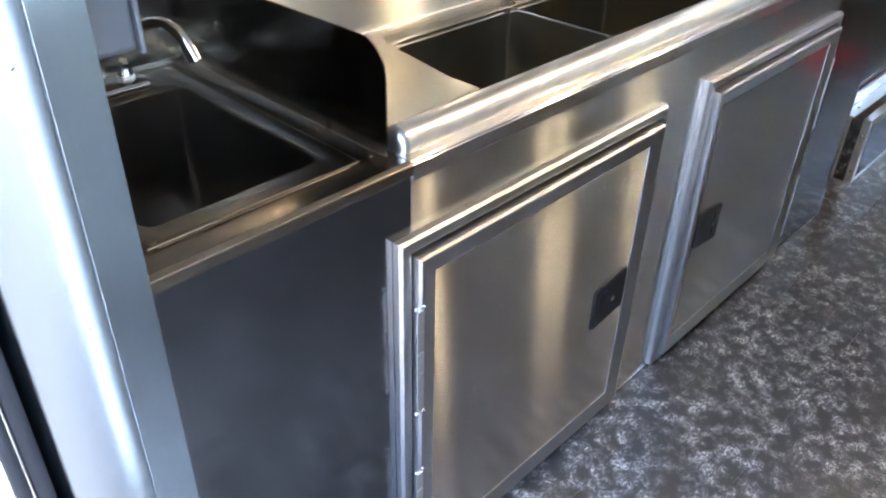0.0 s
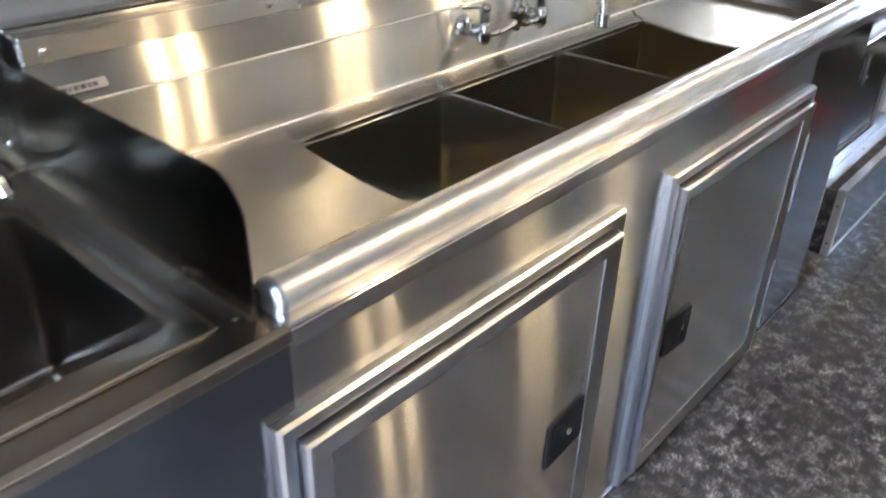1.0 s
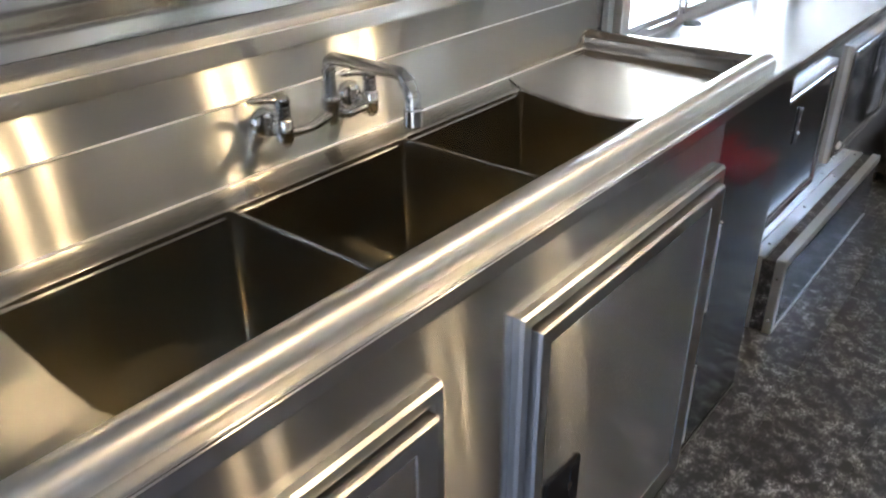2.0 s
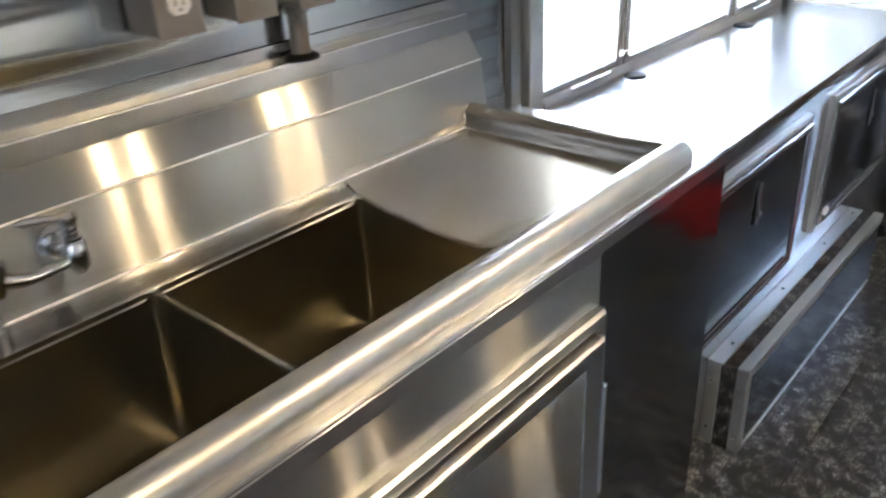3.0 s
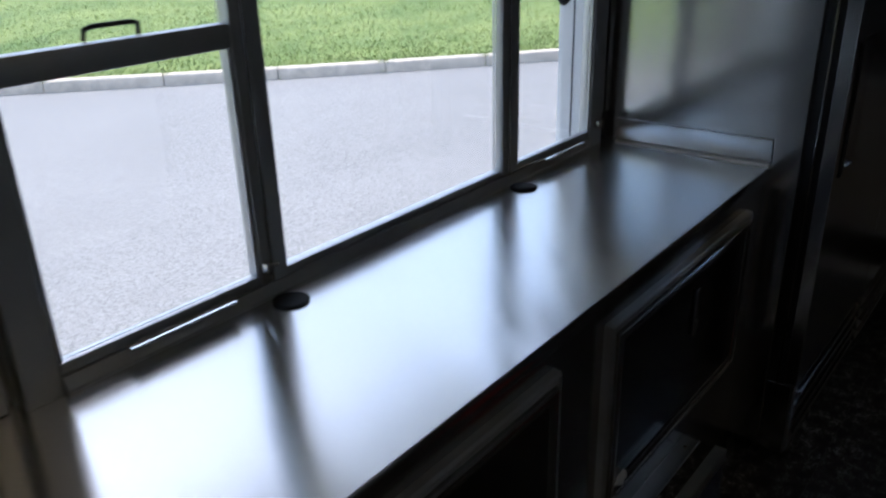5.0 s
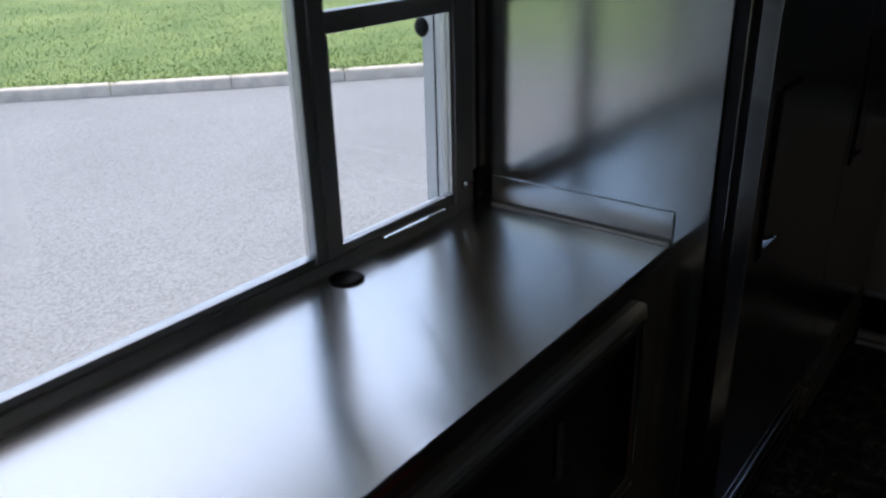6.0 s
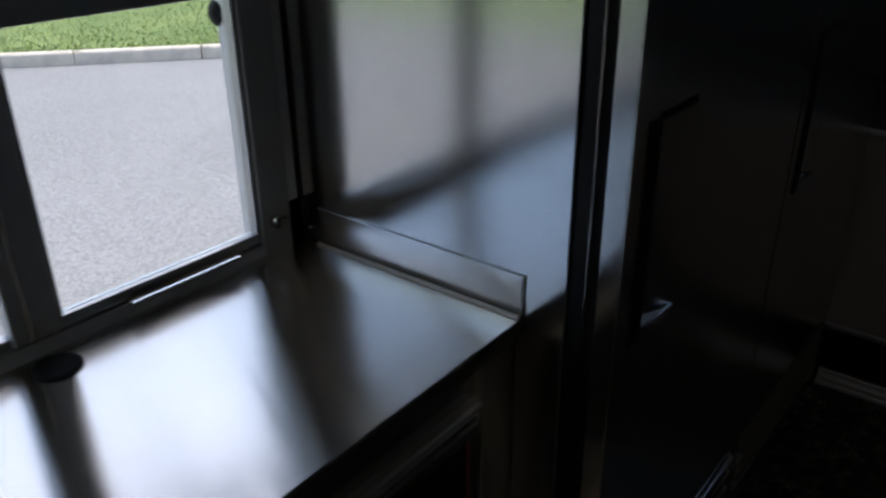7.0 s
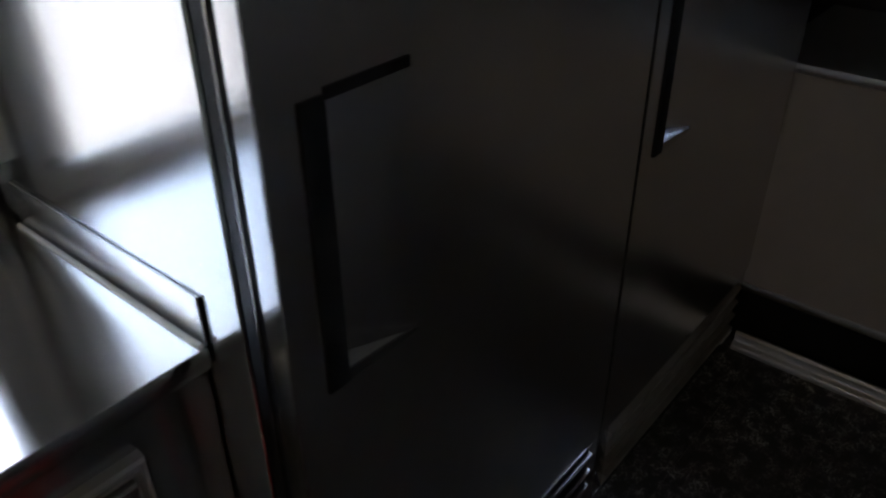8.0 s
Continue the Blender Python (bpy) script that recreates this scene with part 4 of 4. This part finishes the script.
sheet(bm, bent([(0.546, 1.112), (0.546, 1.1445), (0.5795, 1.1475), (0.5795, 1.1725)], 0.002), 0.52, 2.032, 0.0018)
clip_strip = part("wall_clip", bm, STEEL_TRIM, sink, "bright folded wall strip")
bm = bmesh.new()
sheet(bm, bent([(0.547, 1.112), (0.546, 1.1465), (0.5795, 1.1475), (0.5795, 1.154)], 0.002), 0.042, 0.518, 0.0018)
strip2 = part("wall_clip", bm, STEEL_SINK, sink)
for x, z in ((0.07, 1.128), (0.455, 1.128)):
    part("screw", made(screw, (x, 0.5455, z), (0, -1, 0), 0.006), STEEL_TRIM, strip2)
for x, y, z in ((0.56, 0.5455, 1.128), (1.975, 0.5455, 1.13), (0.55, 0.579, 1.163), (1.1, 0.579, 1.163), (1.5, 0.579, 1.163), (1.95, 0.579, 1.163)):
    part("screw", made(screw, (x, y, z), (0, -1, 0), 0.0045), STEEL_TRIM, clip_strip)
# maker's label with unreadable bars
m_lab = Matrix.Translation((0.09, 0.5206, 1.0756)) @ Matrix.Rotation(radians(-32.1), 4, "X")
bm = bmesh.new()
box(bm, -0.05, 0.05, -0.001, 0.0015, -0.0073, 0.0073)
bmesh.ops.transform(bm, matrix=m_lab, verts=bm.verts)
plate = part("label_plate", bm, LABEL, back, "small silver maker's plate")
rnd = random.Random(9)
x = -0.044
bm = bmesh.new()
while x < 0.036:
    w = rnd.uniform(0.004, 0.009)
    box(bm, x, x + w, -0.0017, -0.0011, -0.0035, 0.003)
    x += w + 0.003
bmesh.ops.transform(bm, matrix=m_lab, verts=bm.verts)
part("label_bars", bm, INK, plate)

# wall faucet: two valves on round flanges, a forked yoke, a swung spout with two elbows
wf = thing("wall_faucet", (1.03, 0.5, 1.02), "chrome wall faucet with a long swung spout", "faucet")
FZ, FY = 1.012, 0.452
for x, turn in ((0.922, -1), (1.122, -1)):
    bm = bmesh.new()
    tube(bm, [(x, 0.509, FZ), (x, 0.504, FZ), (x, 0.498, FZ), (x, 0.494, FZ)], [0.027, 0.027, 0.022, 0.015], 20)
    fl = part("flange", bm, CHROME, wf)
    bm = bmesh.new()
    tube(bm, [(x, 0.5, FZ), (x, 0.488, FZ)], 0.0125, 16)
    tube(bm, [(x, 0.488, FZ), (x, 0.486, FZ), (x, 0.474, FZ), (x, 0.472, FZ)], [0.0125, 0.0165, 0.0165, 0.0125], 6)
    tube(bm, [(x, 0.474, FZ), (x, FY, FZ)], 0.0125, 16)
    tube(bm, [(x, FY, FZ - 0.028), (x, FY, FZ - 0.024), (x, FY, FZ - 0.016), (x, FY, FZ + 0.014), (x, FY, FZ + 0.02)], [0.006, 0.0105, 0.0155, 0.0155, 0.0115], 18)
    part("valve", bm, CHROME, wf)
    bm = bmesh.new()
    for k in range(3):
        z = FZ + 0.02 + 0.008 * k
        tube(bm, [(x, FY, z), (x, FY, z + 0.002), (x, FY, z + 0.005), (x, FY, z + 0.008)], [0.0085, 0.0125, 0.0125, 0.0085], 14)
    part("bonnet", bm, CHROME, wf)
    bm = bmesh.new()
    tube(bm, [(x, FY, FZ + 0.0435), (x, FY, FZ + 0.047), (x, FY, FZ + 0.055), (x, FY, FZ + 0.058)], [0.012, 0.0135, 0.0125, 0.007], 16)
    tube(bm, [(x, FY, FZ + 0.05), (x + turn * 0.022, FY + 0.008, FZ + 0.054), (x + turn * 0.046, FY + 0.016, FZ + 0.056), (x + turn * 0.054, FY + 0.019, FZ + 0.056)], [0.0062, 0.0052, 0.006, 0.0035], 12)
    part("lever", bm, CHROME, wf)
OX = 1.018
bm = bmesh.new()
for s in (-1, 1):
    xa = 0.922 if s < 0 else 1.122
    tube(bm, [(xa, FY, FZ - 0.004), (xa - s * 0.02, FY, FZ - 0.008), (OX + s * 0.042, FY - 0.004, FZ - 0.008), (OX + s * 0.02, FY - 0.008, FZ + 0.0), (OX, FY - 0.01, FZ + 0.008)], [0.0075, 0.0085, 0.0085, 0.0105, 0.012], 14)
part("yoke", bm, CHROME, wf)
o = Vector((OX, FY - 0.01, FZ))
d = Vector((-0.31, -0.951, 0)).normalized()
bm = bmesh.new()
tube(bm, [o + Vector((0, 0, z)) for z in (-0.012, 0.0, 0.012, 0.018, 0.032, 0.036)], [0.009, 0.013, 0.0135, 0.0165, 0.0165, 0.012], 18)
part("swivel_nut", bm, CHROME, wf)
bm = bmesh.new()
pts = [o + up * 0.034, o + up * 0.06] + arc(o + d * 0.03 + up * 0.075, -d, up, 0.03, 0, 84, 8)
pts += arc(o + d * 0.235 + up * 0.093, d, up, 0.036, 86, 4, 8) + [o + d * 0.272 + up * 0.082]
tube(bm, pts, 0.0105, 16)
part("spout", bm, CHROME, wf)
for a, b in ((2, 5), (-7, -4)):
    bm = bmesh.new()
    m = (a + b) // 2
    for k in (a, b):
        p, q = pts[k], pts[k + 1]
        t = (q - p).normalized()
        tube(bm, [p, p + t * 0.001, p + t * 0.006, p + t * 0.007], [0.0105, 0.0122, 0.0122, 0.0105], 16)
    part("collar", bm, CHROME, wf)
e = pts[-1]
part("aerator", made(tube, [e + up * 0.006, e + up * 0.004, e - up * 0.018, e - up * 0.021], [0.0108, 0.0138, 0.0138, 0.011], 18), CHROME, wf)

# ---- outlet boxes and conduit on the wall ----
cond = thing("conduit", (1.6, 0.55, 1.145), "grey steel conduit rising from a dark flange", "conduit")
part("pipe", made(tube, [(1.606, 0.553, 1.145), (1.606, 0.553, 1.2375)], 0.0165, 20), BOXGREY, cond)
part("hub", made(tube, [(1.606, 0.553, 1.222), (1.606, 0.553, 1.2378)], 0.0215, 8), BOXGREY, cond)
part("flange", made(tube, [(1.606, 0.553, 1.1465), (1.606, 0.553, 1.151), (1.606, 0.553, 1.156)], [0.031, 0.030, 0.022], 20), RUBBER, cond)


def outlet_box(x, kind, label):
    b = thing("outlet_box", (x, 0.545, 1.236), label, "outlet box", "outlet boxes on the wall")
    part("box", made(box, x - 0.0355, x + 0.0355, 0.4985, 0.58, 1.238, 1.355, 0.005), BOXGREY, b)
    part("cover", made(box, x - 0.037, x + 0.037, 0.4945, 0.4983, 1.236, 1.357, 0.0015), BOXGREY, b)
    part("screw", made(screw, (x, 0.4945, 1.247 if kind == "plate" else 1.3), (0, -1, 0), 0.003), STEEL_TRIM, b)
    if kind == "outlet":
        for z in (1.281, 1.319):
            prof = [(x + 0.0185 * math.cos(radians(a)), z + 0.0165 * math.sin(radians(a))) for a in (20, 60, 120, 160, 200, 240, 300, 340)]
            f = part("socket", made(prism, prof, 0.491, 0.4943, "y"), WHITE, b, "white socket face")
            bm = bmesh.new()
            if z > 1.3:
                box(bm, x - 0.010, x + 0.010, 0.4895, 0.4908, z - 0.006, z + 0.006, 0.0005)
                part("test_button", bm, DULLRED, f, "red test button")
            else:
                for dx in (-0.0062, 0.0056):
                    box(bm, x + dx - 0.0012, x + dx + 0.0012, 0.4902, 0.4908, z - 0.002, z + 0.006)
                tube(bm, [(x, 0.4902, z - 0.0075), (x, 0.4908, z - 0.0075)], 0.0024, 8)
                part("slots", bm, BOXGREY, f)
    else:
        part("switch_plate", made(box, x - 0.0165, x + 0.0165, 0.4905, 0.4943, 1.264, 1.335, 0.0015), CREAM, b, "cream rocker plate")
        tag = part("sticker", made(box, x - 0.018, x + 0.018, 0.4938, 0.4944, 1.3375, 1.3525), WHITE, b, "white sticker with dark lettering")
        bm = bmesh.new()
        for z, w in ((1.3475, 0.013), (1.3425, 0.010)):
            box(bm, x - w, x + w, 0.4934, 0.4937, z - 0.0012, z + 0.0012)
        part("lettering", bm, INK, tag)
    return b


outlet_box(1.361, "outlet", "grey cast outlet box with a duplex socket")
outlet_box(1.490, "outlet", "grey cast outlet box with a duplex socket")
outlet_box(1.606, "plate", "grey cast switch box with a cream rocker")
outlet_box(1.735, "plate", "grey cast switch box with a cream rocker")
for xa, xb in ((1.397, 1.454), (1.526, 1.570), (1.642, 1.699)):
    nip = part("nipple", made(tube, [(xa, 0.545, 1.298), (xb, 0.545, 1.298)], 0.015, 16), BOXGREY, cond)
    for x in (xa + 0.001, xb - 0.007):
        part("locknut", made(tube, [(x, 0.545, 1.298), (x + 0.006, 0.545, 1.298)], 0.02, 8), BOXGREY, nip)
for x in (1.43, 1.567, 1.697):
    strap = part("pipe_strap", made(box, x - 0.014, x + 0.014, 0.572, 0.584, 1.222, 1.247, 0.005, 3), WHITE, cond, "white cable clip on the wall")

# ---- serving counter ----
CX0, CX1, CZ = 2.097, 3.897, 0.864
ctr = thing("counter_cabinet", (3.0, 0.33, 0), "dark steel counter base with two drop doors", "cabinet")
part("front_panel", made(box, CX0, CX1, 0.112, 0.118, 0.0, 0.833), STEEL_FRONT, ctr)


def drop_door(x0, x1, z0, z1):
    part("door_frame", made(frame_rails, x0, x1, z0, z1, [(0, 0.112), (0.001, 0.098), (0.004, 0.094), (0.007, 0.0935), (0.008, 0.097), (0.011, 0.097), (0.012, 0.094), (0.016, 0.094), (0.018, 0.099), (0.019, 0.11)]), ALUFRAME, ctr, "", 25)
    door = part("drop_door", made(box, x0 + 0.021, x1 - 0.021, 0.092, 0.1115, z0 + 0.021, z1 - 0.021, 0.002), STEEL_MIRROR, ctr, "polished steel drop door, toned dark for the floor it mirrors")
    mold = made(frame_rails, x0 + 0.020, x1 - 0.020, z0 + 0.02, z1 - 0.02, [(0, 0.11), (0, 0.089), (0.003, 0.086), (0.007, 0.086), (0.008, 0.089), (0.011, 0.089), (0.012, 0.086), (0.018, 0.087), (0.024, 0.091), (0.0242, 0.0922)])
    part("moulding", mold, STEEL_TRIM, door, "", 25)
    xm = x0 + (x1 - x0) * 0.535
    bm = bmesh.new()
    box(bm, xm - 0.009, xm + 0.009, 0.085, 0.0885, z1 - 0.19, z1 - 0.076, 0.001)
    box(bm, xm - 0.007, xm + 0.007, 0.08, 0.085, z1 - 0.165, z1 - 0.15, 0.001)
    part("strap", bm, STEEL_TRIM, door, "short steel hasp strap")
    bm = bmesh.new()
    n = 34
    for k in range(n):
        a = x0 + 0.04 + (x1 - x0 - 0.086) * k / n
        tube(bm, [(a, 0.0845, z0 + 0.03), (a + (x1 - x0 - 0.086) / n * 0.82, 0.0845, z0 + 0.03)], 0.005, 8)
    part("piano_hinge", bm, STEEL_TRIM, door, "long steel piano hinge")
    return door


drop_door(2.16, 2.903, 0.335, 0.776)
drop_door(3.075, 3.797, 0.352, 0.778)
top = thing("countertop", (3.0, 0.33, 0.83), "brushed stainless serving countertop", "countertop")
bm = bmesh.new()
prism(bm, [(CX0, 0.079), (CX1, 0.097), (CX1, 0.583), (CX0, 0.583)], 0.834, CZ, "z")
bmesh.ops.bevel(bm, geom=list(bm.edges), offset=0.0025, segments=2, affect="EDGES", profile=0.5)
part("top", bm, STEEL_TOP, top)
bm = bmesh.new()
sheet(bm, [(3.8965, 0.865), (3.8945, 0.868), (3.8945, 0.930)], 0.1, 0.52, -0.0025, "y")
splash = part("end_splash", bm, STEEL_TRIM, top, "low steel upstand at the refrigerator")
part("edge_gap", made(box, 3.8968, 3.899, 0.0995, 0.522, 0.9285, 0.9305), ALU, splash, "thin grey strip drawn for the dark gap line along the upstand")
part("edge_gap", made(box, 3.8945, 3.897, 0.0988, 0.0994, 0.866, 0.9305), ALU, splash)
part("sealant_bead", made(tube, [(3.891, 0.102, 0.866), (3.891, 0.52, 0.866)], 0.0035, 8), CREAM, splash, "pale sealant bead")
part("back_splash", made(box, CX0 + 0.003, 2.2, 0.576, 0.5835, 0.865, 0.932, 0.001), STEEL_SIDE, top)
for x in (2.697, 3.416):
    g = thing("grommet", (x, 0.512, CZ), "black plastic cable grommet in the countertop", "grommet", "cable grommets")
    bm = bmesh.new()
    tube(bm, [(x, 0.512, CZ + 0.0005), (x, 0.512, CZ + 0.003), (x, 0.512, CZ + 0.005)], [0.032, 0.032, 0.028], 28)
    part("cap", bm, BLACK, g)
    part("slot_cover", made(box, x - 0.01, x + 0.01, 0.484, 0.499, CZ + 0.005, CZ + 0.0055), RUBBER, g)

# crumpled scrap of clear film caught on the lower rail of the second drop door
scrap = thing("plastic_scrap", (3.135, 0.082, 0.396), "crumpled scrap of whitish plastic film on the door rail", "scrap")
bm = bmesh.new()
bmesh.ops.create_icosphere(bm, subdivisions=3, radius=1.0)
for v in bm.verts:
    k = 0.75 + 0.6 * noise.noise(v.co * 2.3) + 0.3 * noise.noise(v.co * 6.0)
    v.co = (3.135 + v.co.x * k * 0.024, 0.0835 + v.co.y * k * 0.007, 0.412 + v.co.z * k * 0.016)
part("film", bm, WHITE, scrap, "", 20)

# wheel well box on the floor
well = thing("wheel_well_box", (2.97, 0.05, 0), "vinyl-covered wheel well box with steel edges", "wheel well")
part("body", made(box, 2.424, 3.545, 0.013, 0.111, 0, 0.254), VINYL, well)
part("front_plate", made(box, 2.452, 3.543, 0.0095, 0.0125, 0.008, 0.24), STEEL_MIRROR, well)
bm = bmesh.new()
sheet(bm, [(0.008, 0.235), (0.008, 0.26), (0.034, 0.26)], 2.422, 3.547, 0.003)
ed = part("front_edge", bm, GALV, well, "bright steel angle")
bm = bmesh.new()
box(bm, 2.422, 3.547, 0.070, 0.1115, 0.2545, 0.26, 0.001)
ed2 = part("back_edge", bm, GALV, well, "bright steel strip")
part("corner_edge", made(box, 2.4205, 2.4235, 0.008, 0.034, 0, 0.2595, 0.0005), GALV, well)
part("corner_edge", made(box, 2.421, 2.45, 0.0065, 0.0092, 0, 0.234, 0.0005), GALV, well)
part("corner_edge", made(box, 2.4205, 2.4235, 0.076, 0.1115, 0, 0.2595, 0.0005), GALV, well)
for x in (2.5, 2.85, 3.2, 3.48):
    part("screw", made(screw, (x, 0.022, 0.26), (0, 0, 1), 0.005), STEEL_TRIM, ed)
    part("screw", made(screw, (x + 0.02, 0.09, 0.26), (0, 0, 1), 0.005), STEEL_TRIM, ed2)
for z in (0.05, 0.2):
    part("screw", made(screw, (2.4205, 0.095, z), (-1, 0, 0), 0.005), STEEL_TRIM, well)
    part("screw", made(screw, (2.4205, 0.021, z), (-1, 0, 0), 0.005), STEEL_TRIM, well)
part("foot_strip", made(box, 2.452, 3.545, 0.0062, 0.0094, 0.0, 0.0075, 0.0008), GALV, well, "thin bright strip at the floor")

# ---- refrigerator ----
FX0, FXM, FX1 = 3.9, 4.616, 5.37
fr = thing("refrigerator", (4.66, 0.28, 0), "tall two-door stainless refrigerator beside the counter", "refrigerator")
part("body", made(box, FX0, FX1, 0.03, 0.57, 0.06, 1.98, 0.003), STEEL_SIDE, fr)
part("gasket", made(box, FX0 + 0.003, FX1 - 0.003, -0.016, 0.0295, 0.2, 1.96, 0.004), RUBBER, fr, "black magnetic door gasket")


def fridge_door(x0, x1, z0, z1):
    y0, y1 = -0.048, -0.0165
    pz0, pz1, px0, px1 = 0.852, 1.168, x0 + 0.047, x0 + 0.184
    bm = bmesh.new()
    # a front with a pocket, cut as a grid round it
    xs, zs = [x0, px0, px1, x1], [z0, pz0, pz1, z1]
    for i in range(3):
        for j in range(3):
            if (i, j) != (1, 1):
                bm.faces.new([bm.verts.new(p) for p in ((xs[i], y0, zs[j]), (xs[i + 1], y0, zs[j]), (xs[i + 1], y0, zs[j + 1]), (xs[i], y0, zs[j + 1]))])
    a, b, c, d = (px0, y0, pz0), (px1, y0, pz0), (px1, y0, pz1), (px0, y0, pz1)
    e, f = (px0 + 0.03, -0.02, pz0 + 0.012), (px0 + 0.03, -0.02, pz1 - 0.012)
    for quad in ((b, c, f, e), (a, b, e), (c, d, f)):
        bm.faces.new([bm.verts.new(p) for p in quad])
    bm.faces.new([bm.verts.new(p) for p in (a, e, f, d)])
    for quad in (((x0, y0, z0), (x0, y1, z0), (x0, y1, z1), (x0, y0, z1)), ((x1, y0, z0), (x1, y1, z0), (x1, y1, z1), (x1, y0, z1)),
                 ((x0, y0, z0), (x1, y0, z0), (x1, y1, z0), (x0, y1, z0)), ((x0, y0, z1), (x1, y0, z1), (x1, y1, z1), (x0, y1, z1)), ((x0, y1, z0), (x1, y1, z0), (x1, y1, z1), (x0, y1, z1))):
        bm.faces.new([bm.verts.new(p) for p in quad])
    bmesh.ops.remove_doubles(bm, verts=bm.verts, dist=0.0001)
    bmesh.ops.recalc_face_normals(bm, faces=bm.faces)
    door = part("refrigerator_door", bm, STEEL_DOOR, fr, "dark brushed steel door with a pocket grip", 25)
    bm = bmesh.new()
    box(bm, px0 - 0.004, px0 + 0.026, -0.0515, -0.046, pz0 - 0.004, pz1 + 0.004, 0.002)
    box(bm, px0 + 0.0265, px1, -0.0505, -0.047, pz1 - 0.002, pz1 + 0.010, 0.0015)
    part("grip", bm, BLACK, door, "black grip edge")
    part("grip_lip", made(prism, [(px0 + 0.027, pz0 - 0.002), (px0 + 0.027, pz0 + 0.012), (px1, pz0 + 0.004), (px1, pz0 - 0.002)], -0.0505, -0.047, "y"), STEEL_SIDE, door, "bright lower lip of the grip")
    bm = bmesh.new()
    box(bm, x0 - 0.0012, x0 - 0.0002, -0.046, -0.018, z0 + 0.002, z1 - 0.002)
    part("door_edge", bm, STEEL_SIDE, door, "bright folded door edge")


part("gasket_rib", made(box, FX0 + 0.0005, FX0 + 0.004, 0.0, 0.005, 0.25, 1.95, 0.001), STEEL_DARK, fr)
fridge_door(FX0 - 0.003, FXM - 0.0055, 0.276, 1.96)
fridge_door(FXM + 0.0055, FX1 - 0.002, 0.268, 1.96)
for a, b, h in ((FX0 + 0.003, FXM - 0.004, 0.270), (FXM + 0.004, FX1 - 0.008, 0.262)):
    bm = bmesh.new()
    for z0, z1 in ((0.05, 0.068), (h - 0.02, h)):
        box(bm, a, b, -0.045, -0.036, z0, z1, 0.001)
    for x0 in (a, b - 0.035):
        box(bm, x0, x0 + 0.035, -0.045, -0.036, 0.0685, h - 0.0205, 0.001)
    gr = part("grille_frame", bm, STEEL_TRIM if a < 4 else STEEL_SIDE, fr, "steel kick grille")
    part("grille_backing", made(box, a + 0.002, b - 0.002, -0.0335, -0.031, 0.052, h - 0.002), RUBBER, gr, "black sheet standing in for the shaded gap behind the louvres")
    n = 4
    step = (h - 0.09) / n
    for k in range(n):
        z = 0.07 + step * k
        part("louvre", made(prism, [(-0.046, z), (-0.0555, z + step - 0.016), (-0.0535, z + step - 0.012), (-0.034, z + step - 0.012), (-0.034, z)], a + 0.036, b - 0.036, "x"), STEEL_TRIM if a < 4 else GRILLE, gr)
# cheeks of the base beside the kick grilles
for x0 in (FX0 + 0.0005, FX1 - 0.0155):
    part("base_cheek", made(box, x0, x0 + 0.015, -0.0355, 0.0295, 0.05, 0.268, 0.002), STEEL_SIDE, fr)
for x in (FX0 + 0.05, FX1 - 0.06):
    for y in (0.08, 0.52):
        part("foot", made(tube, [(x, y, 0.0), (x, y, 0.008), (x, y, 0.0085), (x, y, 0.0605)], [0.024, 0.024, 0.014, 0.014]), BLACK, fr)

# ---- end of the trailer, in the dark ----
end = thing("end_cabinet", (5.6, -0.8, 0), "low grey cabinet across the dark end wall", "cabinet")
part("panel", made(box, 5.40, 5.94, -1.54, 0.045, 0.2, 0.785), PANEL, end)
part("top_strip", made(box, 5.395, 5.94, -1.54, 0.045, 0.7855, 0.808, 0.002), ALU, end)
part("bottom_strip", made(box, 5.394, 5.42, -1.54, 0.045, 0.178, 0.1995, 0.002), ALU, end)
part("plinth", made(box, 5.44, 5.94, -1.54, 0.045, 0.0, 0.1775), BLACK, end)
bm = bmesh.new()
prism(bm, [(5.362, 0.0), (5.362, 0.012), (5.366, 0.018), (5.374, 0.021), (5.378, 0.026), (5.378, 0.043), (5.384, 0.05), (5.392, 0.05), (5.392, 0.0)], -1.54, -0.052, "y")
piece("baseboard", bm, ALU, "low steel skirting strip on the floor", "baseboard")

# warm twin ceiling lights over the aisle
LY = -0.68
for x in (1.1, 1.93, 2.64):
    lamp = thing("ceiling_light", (x, LY, ZC - 0.03), "warm twin-bulb ceiling light on a white base", "lamp", "ceiling lights")
    part("base", made(box, x - 0.115, x + 0.115, LY - 0.05, LY + 0.05, ZC - 0.014, ZC - 0.0005, 0.006), WHITE, lamp)
    for k in (-0.062, 0.062):
        bm = bmesh.new()
        tube(bm, [(x + k, LY, ZC - 0.0145), (x + k, LY, ZC - 0.02), (x + k, LY, ZC - 0.0215)], [0.03, 0.03, 0.026], 24)
        part("ring", bm, STEEL_TRIM, lamp)
        part("diffuser", made(tube, [(x + k, LY, ZC - 0.022), (x + k, LY, ZC - 0.026)], [0.0125, 0.0115], 20), BULB, lamp, "glowing warm bulb")
# unseen red box on the floor by the far side, for the red mirrored in the panels
rb = thing("red_box", (3.74, -0.7, 0), "low red plastic box on the floor", "box")
part("body", made(box, 3.55, 3.93, -0.87, -0.53, 0, 0.03, 0.008), RED, rb)
part("lid", made(box, 3.545, 3.935, -0.875, -0.525, 0.031, 0.045, 0.006), RED, rb)
